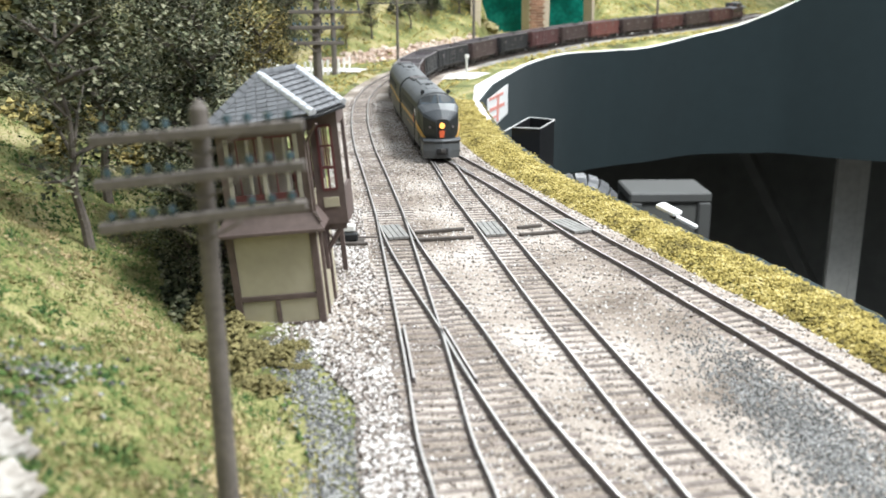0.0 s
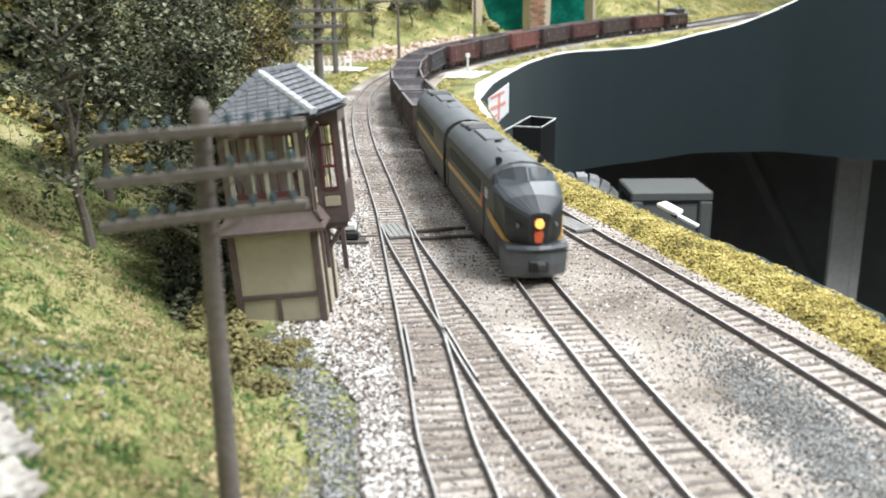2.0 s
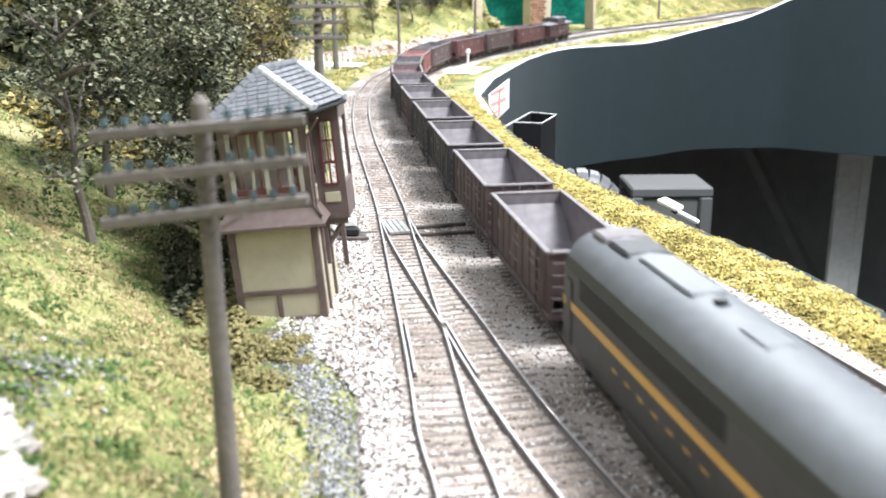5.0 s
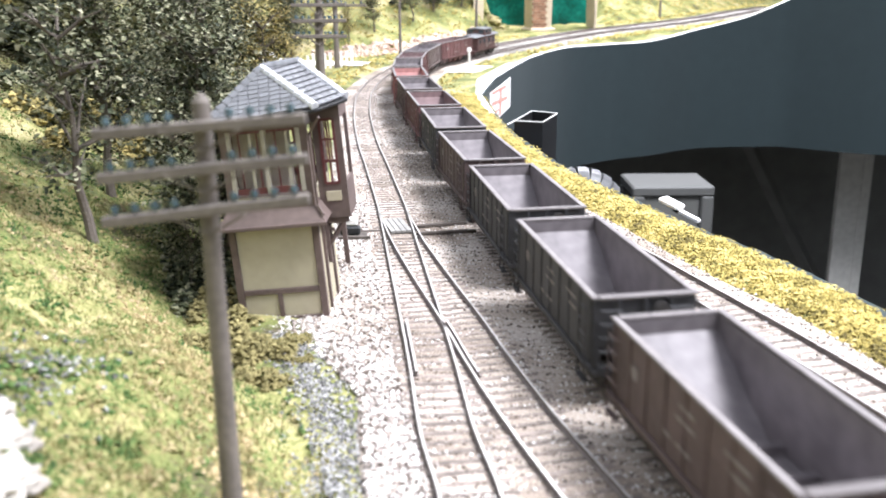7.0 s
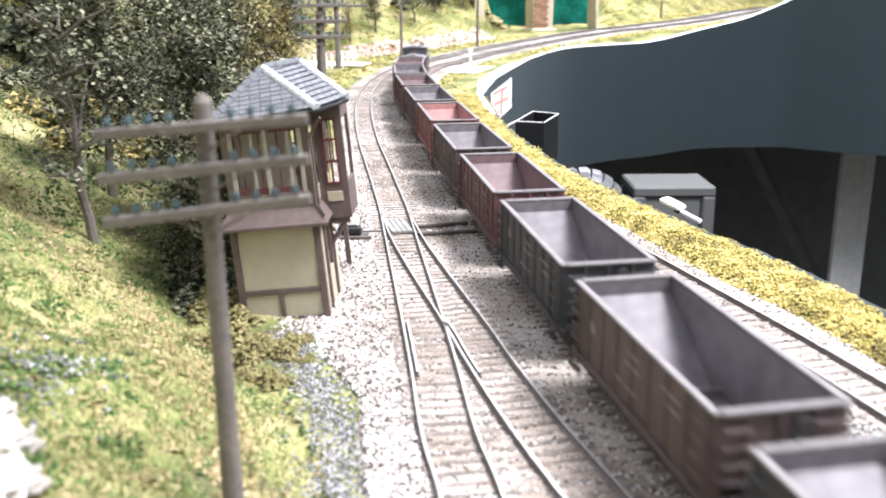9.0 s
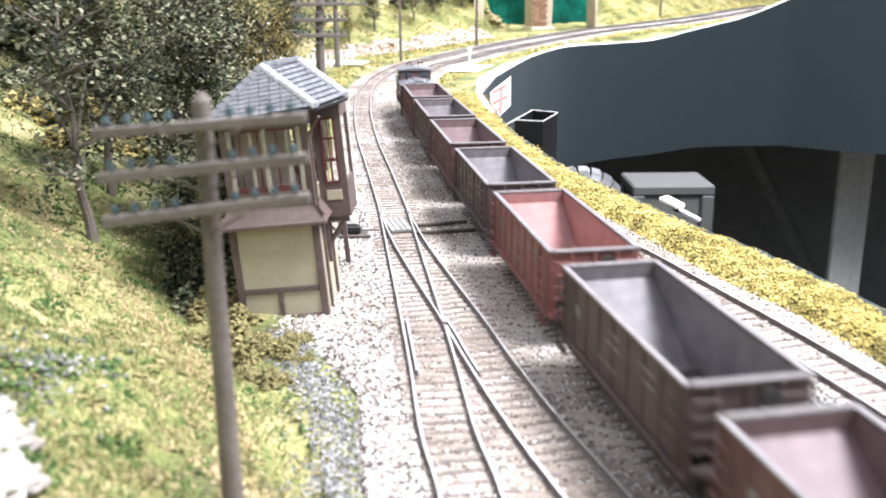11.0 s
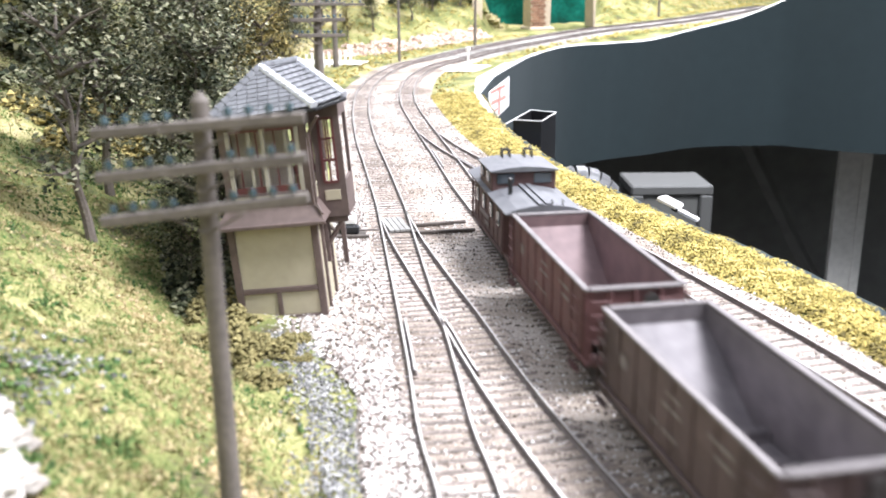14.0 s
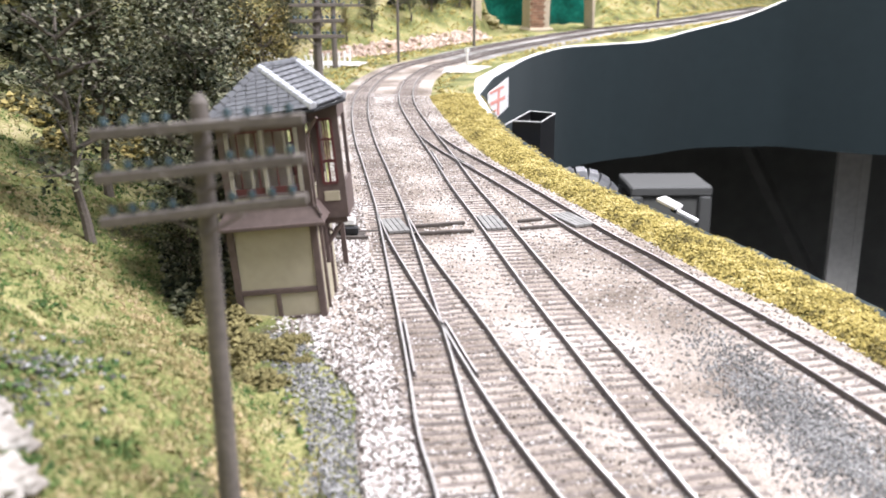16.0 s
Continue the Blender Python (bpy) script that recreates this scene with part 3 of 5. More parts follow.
BUSHES = [(-.083, .352, .011), (-.070, .345, .008), (-.060, .352, .006), (-.055, .330, .0055), (-.064, .338, .009), (-.077, .335, .010), (-.088, .372, .010),
          (-.062, .312, .007), (-.072, .318, .008), (-.098, .352, .009), (-.049, .366, .003), (-.032, .446, .0025), (-.108, .385, .011), (-.104, .40, .012)]
for i, (x, y, s) in enumerate(BUSHES):
    lump("bush", (x, y, float(ground_z(x, y)[0]) - .001), s * .95, 420, M_BUSH, "small olive-brown foam bush at the foot of the bank", 40 + i)
for i in range(26):
    y = 1.78 + .6 * random.random()
    x = float(np.interp(y, [1.75, 1.9, 2.1, 2.4], [-.16, -.06, .02, .04])) - random.uniform(.0, .28)
    lump("bush", (x, y, float(ground_z(x, y)[0])), random.uniform(.02, .045), 120, M_LEAF, "dark green foam bush on the far hillside", 80 + i)


def rock(at, size, seed):
    bm = bmesh.new()
    bmesh.ops.create_icosphere(bm, subdivisions=4, radius=size)
    for v in bm.verts:
        n = noise.fractal(v.co * (2.2 / size) + Vector((seed, 0, 0)), 0.9, 2, 4)
        v.co *= 1 + .35 * n
        v.co.z *= .55
    ob = tagged(mesh_object("rock", bm, M_NEARROCK, True), "pale plaster rock outcrop on the grassy bank", "rock")
    ob.location = at


for x, y, s in ((-.1035, .192, .0085), (-.0955, .176, .0085), (-.112, .208, .006)):
    rock((x, y, float(ground_z(x, y)[0])), s, s * 1000)


for i, (x, y, s) in enumerate([(-.27, .62, .022), (-.30, .70, .026), (-.33, .78, .03), (-.24, .57, .016), (-.37, .76, .03), (-.29, .80, .03), (-.22, .64, .018), (-.35, .88, .035), (-.40, .90, .035),
                               (-.43, .98, .04), (-.31, .64, .018), (-.36, .68, .022), (-.26, .70, .022)]):
    lump("bush", (x, y, float(ground_z(x, y)[0]) - .002), s, 320, M_LEAF if i % 3 else M_LEAF_WARM, "dark olive foam bush high on the bank", 130 + i)


for i, (x, y, dz, s) in enumerate([(-.112, .392, 0, .013), (-.120, .415, 0, .015), (-.108, .412, .004, .014), (-.128, .44, 0, .017), (-.112, .44, .008, .016), (-.103, .40, .006, .010),
                                   (-.118, .46, .010, .018), (-.135, .47, .004, .018), (-.106, .43, .016, .012)]):
    lump("bush", (x, y, float(ground_z(x, y)[0]) - .002 + dz * .3), s, 420, M_LEAF, "dark leafy undergrowth beside the tower", 160 + i)


# ---- trees ----
def tree_master(seed, height, mat, leaves, spread):
    rng = random.Random(seed)
    root = tagged(new("tree"), "model tree with dark trunk and loose green foam leaves" if mat is M_LEAF else "model tree with bare trunk and sparse yellow-green leaves", "tree", "trees on the hillside")
    bm = bmesh.new()
    tips, lean = [], Vector((rng.uniform(-.1, .1), rng.uniform(-.1, .1), 1))
    base, p = Vector((0, 0, -.004)), Vector((0, 0, -.004))
    joints = []
    for k in range(6):
        q = p + (lean + Vector((rng.uniform(-.18, .18), rng.uniform(-.18, .18), 0))).normalized() * height * .15
        r = .0032 * (height / .13)
        cyl(bm, p, q, r * (1 - k / 7), r * (1 - (k + 1) / 7), 8)
        p = q
        joints.append(q.copy())
    for j in joints[1:]:
        for _ in range(4):
            a = rng.uniform(0, 2 * math.pi)
            ln = height * spread * rng.uniform(.6, 1.1) * (1.15 - j.z / height * .6)
            tip = j + Vector((math.cos(a) * ln, math.sin(a) * ln, ln * rng.uniform(.2, .9)))
            mid = j.lerp(tip, .5) + Vector((0, 0, ln * .08))
            cyl(bm, j, mid, .0011, .0008, 6)
            cyl(bm, mid, tip, .0008, .0003, 5)
            tips += [tip, mid, j.lerp(tip, .8)]
            for _ in range(2):
                t2 = mid + Vector((rng.uniform(-1, 1), rng.uniform(-1, 1), rng.uniform(-.2, .8))) * ln * .5
                cyl(bm, mid, t2, .0005, .0002, 5)
                tips.append(t2)
    tips.append(joints[-1])
    part("trunk", bm, M_BARK, root)
    npr = np.random.default_rng(seed)
    tips = np.array([tuple(t) for t in tips])
    c = tips[npr.integers(0, len(tips), leaves)]
    at = c + npr.normal(0, height * .055, (leaves, 3))
    crown = scatter("crown", at, npr.uniform(.0016, .0035, leaves), LEAF, mat, "", "", seed)
    del crown["kind"]
    tagged(crown, "loose foam leaves")
    crown.parent = root
    return root


MASTERS = [tree_master(1, .135, M_LEAF, 6000, .30), tree_master(2, .15, M_LEAF, 6500, .27), tree_master(3, .12, M_LEAF_WARM, 3600, .30), tree_master(4, .16, M_LEAF, 5000, .24), tree_master(9, .125, M_LEAF, 1500, .30)]
TREES = [(-.168, .43, 4, .9), (-.125, .475, 0, .8), (-.19, .52, 1, .8), (-.145, .56, 3, .85), (-.17, .66, 1, 1.0), (-.27, .74, 3, 1.0),
         (-.205, .78, 0, 1.0), (-.165, .86, 2, .9), (-.32, .86, 1, 1.1), (-.25, .92, 1, 1.0), (-.215, 1.02, 3, .9), (-.30, 1.06, 0, 1.1), (-.40, 1.10, 2, 1.2),
         (-.20, 1.16, 2, .8), (-.26, 1.22, 0, 1.0), (-.35, 1.3, 3, 1.2), (-.23, 1.36, 1, .9), (-.30, 1.46, 2, 1.0), (-.45, 1.4, 0, 1.3), (-.25, 1.56, 0, .9),
         (-.36, 1.62, 1, 1.1), (-.28, 1.74, 2, .9), (-.20, 1.98, 0, .9), (-.42, 1.85, 3, 1.3), (-.10, 2.12, 1, .9), (-.28, 2.1, 0, 1.2), (-.02, 2.3, 0, .8),
         (-.18, 2.35, 3, 1.1), (-.03, 2.5, 1, .9), (-.16, 2.6, 0, 1.1), (.60, 2.75, 0, .7), (.48, 2.62, 2, .7), (-.42, .90, 1, 1.2), (-.52, 1.15, 3, 1.3),
         (-.13, 1.80, 0, .6), (-.06, 1.91, 1, .55), (-.02, 2.0, 0, .6), (.04, 2.10, 3, .5), (-.22, 1.76, 1, .75), (-.16, 1.90, 3, .7), (-.10, 2.02, 0, .75), (-.27, 1.92, 1, .9),
         (-.04, 2.16, 1, .7), (-.19, 2.16, 0, .9), (-.17, 1.72, 2, .5), (.02, 2.24, 0, .7),
         (-.108, .445, 0, .55), (-.118, .415, 0, .45), (-.135, .50, 3, .6), (-.10, .47, 1, .5)]
for i, (x, y, k, s) in enumerate(TREES):
    z = float(ground_z(x, y)[0])
    m = Matrix.Translation((x, y, z)) @ Matrix.Rotation(i * 2.4, 4, "Z") @ Matrix.Diagonal((s, s, s * (1 + .1 * math.sin(i)), 1))
    copy_thing(MASTERS[k], m)
for o in MASTERS:
    o.matrix_basis = Matrix.Translation((-.6 - .12 * MASTERS.index(o), 1.5 + .2 * MASTERS.index(o), float(ground_z(-.6 - .12 * MASTERS.index(o), 1.5 + .2 * MASTERS.index(o))[0])))

# ---- the train ----
M_HRED = material("oxide_red_car", (0.125, 0.055, 0.053), 0.7, vary=0.4, scale=250, patch=45, bump=0.15)
M_HBRIGHT = material("faded_red_car", (0.22, 0.085, 0.075), 0.7, vary=0.3, scale=250, patch=45, bump=0.15)
M_HBROWN = material("brown_car", (0.092, 0.062, 0.058), 0.7, vary=0.4, scale=250, patch=45, bump=0.15)
M_HBLACK = material("black_car", (0.036, 0.035, 0.038), 0.65, vary=0.4, scale=250, patch=45, bump=0.15)
M_INSIDE = material("scuffed_inside", (0.17, 0.15, 0.155), 0.6, vary=0.4, scale=160, patch=40)
M_INRED = material("scuffed_red_inside", (0.175, 0.115, 0.115), 0.6, vary=0.35, scale=160, patch=40)
M_INBRIGHT = material("scuffed_bright_inside", (0.36, 0.18, 0.165), 0.6, vary=0.3, scale=160, patch=40)
M_DUSTY = material("dusty_top_edge", (0.18, 0.16, 0.157), 0.75, vary=0.35, scale=250, patch=45)
# paler than the body: the nose's sheen put into a grey, bumper too
M_HOOD = material("nose_sheen_grey", (0.042, 0.046, 0.051), 0.5, vary=0.3, scale=60, patch=20)
M_LETTER = material("faded_white_lettering", (0.19, 0.165, 0.155), 0.7)
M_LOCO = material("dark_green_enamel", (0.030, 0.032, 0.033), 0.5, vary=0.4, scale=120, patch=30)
# a paler grey than the body sides
M_ROOF = material("pale_roof", (0.105, 0.110, 0.114), 0.55, vary=0.3, scale=200, patch=40)
M_GOLD = material("buff_stripe", (0.50, 0.28, 0.06), 0.5, vary=0.15)
M_KEYSTONE = material("red_plate", (0.75, 0.14, 0.05), 0.5, vary=0.15)
M_WHEEL = material("grimy_truck", (0.045, 0.04, 0.037), 0.7, vary=0.4)
M_HEAD = material("headlamp", (1.0, 0.42, 0.08), 0.3, vary=0.1, emit=1.6)
M_CABIN = material("cabin_red", (0.088, 0.045, 0.042), 0.65, vary=0.3, scale=220, patch=50)
M_CABROOF = material("cabin_roof", (0.13, 0.13, 0.138), 0.7, vary=0.35, scale=220, patch=50)


def glass(name, colour, rough=0.08):
    m = bpy.data.materials.new(name)
    m.use_nodes = True
    b = m.node_tree.nodes["Principled BSDF"]
    b.inputs["Base Color"].default_value = (*colour, 1)
    b.inputs["Roughness"].default_value = rough
    b.inputs["Specular IOR Level"].default_value = 0.8
    return m


M_PANE = glass("dark_window", (0.05, 0.062, 0.072))


def wheel_mesh():
    bm = bmesh.new()
    for s in (-1, 1):
        cyl(bm, (0, s * .0073, 0), (0, s * .0092, 0), .0053, .0053, 16)
        cyl(bm, (0, s * .0067, 0), (0, s * .0073, 0), .0060, .0060, 16)
    cyl(bm, (0, -.0125, 0), (0, .0125, 0), .0012, .0012, 8)
    me = bpy.data.meshes.new("wheelset")
    bm.to_mesh(me)
    bm.free()
    me.materials.append(M_WHEEL)
    return me


WHEEL_ME = wheel_mesh()


def truck(parent, x, base=.021, deep=.0):
    bm = bmesh.new()
    for s in (-1, 1):
        y0, y1 = sorted((s * .0118, s * .0134))
        box(bm, x - base / 2 - .004, x + base / 2 + .004, y0, y1, .0062, .0088, bevel=.0004)
        box(bm, x - base / 4, x + base / 4, y0, y1, .0028, .0065, bevel=.0004)
        for k in (-1, 1):
            box(bm, x + k * base / 2 - .0021, x + k * base / 2 + .0021, y0 - .0004, y1 + .0004, .0032, .0078, bevel=.0004)
        for k in (-.0026, 0, .0026):
            cyl(bm, (x + k, (y0 + y1) / 2, .0032), (x + k, (y0 + y1) / 2, .0085), .0009, n=8)
    box(bm, x - .003, x + .003, -.0125, .0125, .0068, .0092)
    t = part("truck", bm, M_WHEEL, parent)
    for k in (-1, 1):
        shared("wheelset", WHEEL_ME, t, Matrix.Translation((x + k * base / 2, 0, .0054)))
    return t


def coupler(parent, x, d):
    bm = bmesh.new()
    box(bm, min(x, x + d * .006), max(x, x + d * .006), -.0011, .0011, .0085, .0108, bevel=.0002)
    box(bm, min(x + d * .005, x + d * .0088), max(x + d * .005, x + d * .0088), -.0023, .0023, .0078, .0115, bevel=.0006)
    part("coupler", bm, M_WHEEL, parent)


HL, HW, HT = .0528, .0178, .0375


def hopper(paint, inside, label):
    root = tagged(new("hopper_car"), label, "hopper car", "hopper cars of the train")
    for s in (-1, 1):
        bm = bmesh.new()
        y0, y1 = sorted((s * HW, s * (HW - .0011)))
        box(bm, -HL, HL, y0, y1, .0125, HT - .001)
        ya, yb = sorted((s * (HW - .0004), s * (HW + .0012)))
        box(bm, -HL, HL, ya, yb, .0108, .0132, bevel=.0003)
        side = part("side", bm, paint, root)
        for k in range(9):
            x = -HL + .002 + k * (2 * HL - .004) / 8
            box_ob("side_post", (x - .0006, x + .0006, *sorted((s * (HW - .0001), s * (HW + .0005))), .0132, HT - .0012), paint, side)
        bm = bmesh.new()
        ya, yb = sorted((s * (HW - .0016), s * (HW + .0009)))
        box(bm, -HL - .0004, HL + .0004, ya, yb, HT - .0012, HT, bevel=.0003)
        part("top_rail", bm, M_DUSTY, root, "dusty pale top rail")
        bm = bmesh.new()
        ya, yb = sorted((s * (HW - .00135), s * (HW - .0011)))
        box(bm, -HL + .001, HL - .001, ya, yb, .0100, HT - .0014)
        part("side_lining", bm, inside, root)
        # lettering: unreadable words as bars, and a round herald
        bm = bmesh.new()
        yo, yp = sorted((s * (HW + .0001), s * (HW + .0003)))
        for a, b, z in ((-.034, -.022, .030), (-.034, -.024, .0262), (-.005, .003, .030), (-.006, .005, .0262), (-.004, .004, .0185), (.008, .012, .0185)):
            box(bm, a * s, b * s, yo, yp, z, z + .0012) if s > 0 else box(bm, b * s, a * s, yo, yp, z, z + .0012)
        part("lettering", bm, M_LETTER, root)
        bm = bmesh.new()
        cyl(bm, (.034 * s, s * (HW + .0001), .0265), (.034 * s, s * (HW + .0004), .0265), .0024, n=20)
        part("herald", bm, M_LETTER, root)
    for d in (-1, 1):
        # upright end above, sloped floor inside, open end platform below
        bm = bmesh.new()
        x0, x1 = sorted((d * HL, d * (HL - .0011)))
        box(bm, x0, x1, -HW + .001, HW - .001, .0185, HT - .001)
        for y in (-.009, 0, .009):
            xa, xb = sorted((d * (HL - .0004), d * (HL + .0010)))
            box(bm, xa, xb, y - .0007, y + .0007, .0185, HT - .001, bevel=.0002)
        part("end_panel", bm, paint, root)
        bm = bmesh.new()
        xa, xb = sorted((d * (HL - .0016), d * (HL + .0010)))
        box(bm, xa, xb, -HW + .0017, HW - .0017, HT - .0012, HT, bevel=.0003)
        part("end_rail", bm, M_DUSTY, root, "dusty pale top rail")
        bm = bmesh.new()
        box(bm, *sorted((d * (HL - .0016), d * (HL - .0012))), -HW + .0016, HW - .0016, .0310, HT - .0014)
        q = [(d * (HL - .0012), y, .0315) for y in (-HW + .0013, HW - .0013)] + [(d * .016, y, .0098) for y in (HW - .0013, -HW + .0013)]
        v = [bm.verts.new(c) for c in q] + [bm.verts.new((c[0], c[1], c[2] - .0009)) for c in q]
        for f in ((0, 1, 2, 3), (7, 6, 5, 4), (0, 4, 5, 1), (1, 5, 6, 2), (2, 6, 7, 3), (3, 7, 4, 0)):
            bm.faces.new([v[i] for i in f])
        part("slope_sheet", bm, inside, root)
        bm = bmesh.new()
        for s in (-1, 1):
            box(bm, *sorted((d * (HL - .0005), d * (HL + .0005))), *sorted((s * (HW - .001), s * (HW - .0028))), .0108, .0190)
            cyl(bm, (d * (HL - .001), s * .010, .0115), (d * (HL - .017), s * .010, .0195), .0006, n=6)
        box(bm, *sorted((d * (HL - .02), d * (HL + .001))), -.0030, .0030, .0092, .0115)
        box(bm, *sorted((d * (HL - .0010), d * (HL + .0010))), -HW, HW, .0092, .0115, bevel=.0003)
        part("end_frame", bm, paint, root)
        for s in (-1, 1):
            bm = bmesh.new()
            for k in range(5):
                z = .0135 + k * .0048
                cyl(bm, (d * (HL - .0015), s * (HW + .0019), z), (d * (HL - .0095), s * (HW + .0019), z), .0004, n=6)
                cyl(bm, (d * (HL + .0016), s * (HW - .002), z), (d * (HL + .0016), s * (HW - .0095), z), .0004, n=6)
            for e in (.0015, .0095):
                cyl(bm, (d * (HL - e), s * (HW + .0019), .008), (d * (HL - e), s * (HW + .0019), .034), .0003, n=6)
            box(bm, *sorted((d * (HL - .001), d * (HL - .010))), *sorted((s * (HW + .0006), s * (HW + .0024))), .0068, .0075)
            part("ladder", bm, paint, root)
        coupler(root, d * HL, d)
        truck(root, d * .037)
    for x in (-.0175, 0, .0175):
        bm = bmesh.new()
        w = .0085
        top = [(x - w, -.0155, .0096), (x + w, -.0155, .0096), (x + w, .0155, .0096), (x - w, .0155, .0096)]
        low = [(x - w * .35, -.0125, .0035), (x + w * .35, -.0125, .0035), (x + w * .35, .0125, .0035), (x - w * .35, .0125, .0035)]
        v = [bm.verts.new(c) for c in top + low]
        for f in ((3, 2, 1, 0), (4, 5, 6, 7), (0, 1, 5, 4), (1, 2, 6, 5), (2, 3, 7, 6), (3, 0, 4, 7)):
            bm.faces.new([v[i] for i in f])
        part("discharge_chute", bm, paint, root)
    bm = bmesh.new()
    box(bm, -.0185, .0185, -HW + .0012, HW - .0012, .0096, .0102)
    for x in (-.0085, .0085):
        box(bm, x - .001, x + .001, -HW + .0013, HW - .0013, .0102, .0135)
    part("inner_floor", bm, inside, root)
    bm = bmesh.new()
    box(bm, HL - .0005, HL + .003, .0035, .0065, .0255, .0295, bevel=.0004)
    cyl(bm, (HL + .002, .005, .0325), (HL + .0028, .005, .0325), .0028, n=14)
    part("brake_gear", bm, M_WHEEL, root)
    return root


def ring_mesh(bm, rings, cap_front=True, cap_rear=True):
    """Skin over rings of half points (x, y, z), mirrored in y."""
    full = []
    for r in rings:
        a = [bm.verts.new(p) for p in r]
        b = [a[i] if abs(p[1]) < 1e-9 else bm.verts.new((p[0], -p[1], p[2])) for i, p in enumerate(r)]
        full.append((a, b))
    for (a, b), (c, d) in zip(full[:-1], full[1:]):
        for u, v, flip in ((a, c, 0), (b, d, 1)):
            for i in range(len(u) - 1):
                f = [u[i], v[i], v[i + 1], u[i + 1]]
                bm.faces.new(f[::-1] if flip else f)
    for (a, b), on in ((full[0], cap_rear), (full[-1], cap_front)):
        if on:
            for i in range(len(a) - 1):
                f = []
                for q in (a[i], a[i + 1], b[i + 1], b[i]):
                    if q not in f:
                        f.append(q)
                if len(f) > 2:
                    bm.faces.new(f)


def body_ring(x, w=1.0):
    return [(x, 0, .0095), (x, .0165 * w, .0095), (x, .0172 * w, .0125), (x, .0173 * w, .026), (x, .0172 * w, .0365), (x, .0164 * w, .0402),
            (x, .0142 * w, .0436), (x, .0108 * w, .0462), (x, .006 * w, .0480), (x, 0, .0487)]


def pane(bm, p, out, inset=.16):
    """A thin pane inside the four-sided patch p, lifted along its normal."""
    p = [Vector(q) for q in p]
    c = sum(p, Vector()) / 4
    n = (p[2] - p[0]).cross(p[3] - p[1]).normalized()
    if n.dot(Vector(out)) < 0:
        n = -n
    top = [bm.verts.new(q + (c - q) * inset + n * .0004) for q in p]
    low = [bm.verts.new(q + (c - q) * inset - n * .0004) for q in p]
    bm.faces.new(top)
    bm.faces.new(low[::-1])
    for i in range(4):
        bm.faces.new((top[i], top[(i + 1) % 4], low[(i + 1) % 4], low[i]))


def loco_common(root, x_rear, x_front):
    """Stripes, grilles, doors, portholes, tank, roof gear and trucks that both units share."""
    for s in (-1, 1):
        bm = bmesh.new()
        box(bm, x_rear + .0005, x_front, *sorted((s * .0170, s * .0176)), .0240, .0268)
        part("stripe", bm, M_GOLD, root, "buff yellow stripe")
        bm = bmesh.new()
        for k in range(7):
            a = -.040 + k * .0105
            box(bm, a, a + .0030, *sorted((s * .0171, s * .0174)), .0186, .0196)
        part("lettering", bm, M_GOLD, root, "buff yellow lettering bars")
        bm = bmesh.new()
        box(bm, -.074, .033, *sorted((s * .0168, s * .0174)), .0300, .0365)
        for j in range(7):
            box(bm, -.0735, .0325, *sorted((s * .0173, s * .0176)), .0303 + j * .0009, .0307 + j * .0009)
        part("grille", bm, M_DARK, root)
        bm = bmesh.new()
        box(bm, x_rear + .003, x_rear + .0095, *sorted((s * .0170, s * .0178)), .0115, .034, bevel=.0004)
        part("side_door", bm, M_LOCO, root)
        bm = bmesh.new()
        box(bm, -.030, .030, *sorted((s * .0105, s * .0168)), .0035, .0098, bevel=.001)
        part("fuel_tank", bm, M_WHEEL, root)
    bm = bmesh.new()
    box(bm, -.088, -.076, -.0085, .0085, .0466, .0492, bevel=.0008)
    part("roof_vent", bm, M_DUSTY, root, "pale dusty roof vent")
    bm = bmesh.new()
    box(bm, -.074, -.056, -.0080, .0080, .0468, .0492, bevel=.0010)
    part("radiator_grille", bm, M_DARK, root)
    bm = bmesh.new()
    box(bm, -.052, -.014, -.0058, .0058, .0476, .0495, bevel=.0007)
    part("roof_hatch", bm, M_ROOF, root)
    bm = bmesh.new()
    cyl(bm, (-.006, 0, .0478), (-.006, 0, .0502), .0026, .0018, 14)
    part("exhaust_pipe", bm, M_DARK, root)
    bm = bmesh.new()
    box(bm, .012, .026, -.0045, .0045, .0480, .0491, bevel=.0005)
    part("steam_vent", bm, M_ROOF, root)
    for x in (-.060, .056):
        truck(root, x, .028)
    bm = bmesh.new()
    box(bm, x_rear - .0035, x_rear + .001, -.0105, .0105, .011, .0440, bevel=.0005)
    part("diaphragm", bm, M_DARK, root)


def raised(root, k=1.09):
    """The body's height over the sill, drawn out by k; the running gear stays."""
    for ob in root.children:
        if ob.name.split(".")[0] not in ("truck", "coupler", "fuel_tank", "pilot", "coupler_pocket"):
            for v in ob.data.vertices:
                v.co.z = .0095 + (v.co.z - .0095) * k if v.co.z > .0095 else v.co.z
    return root


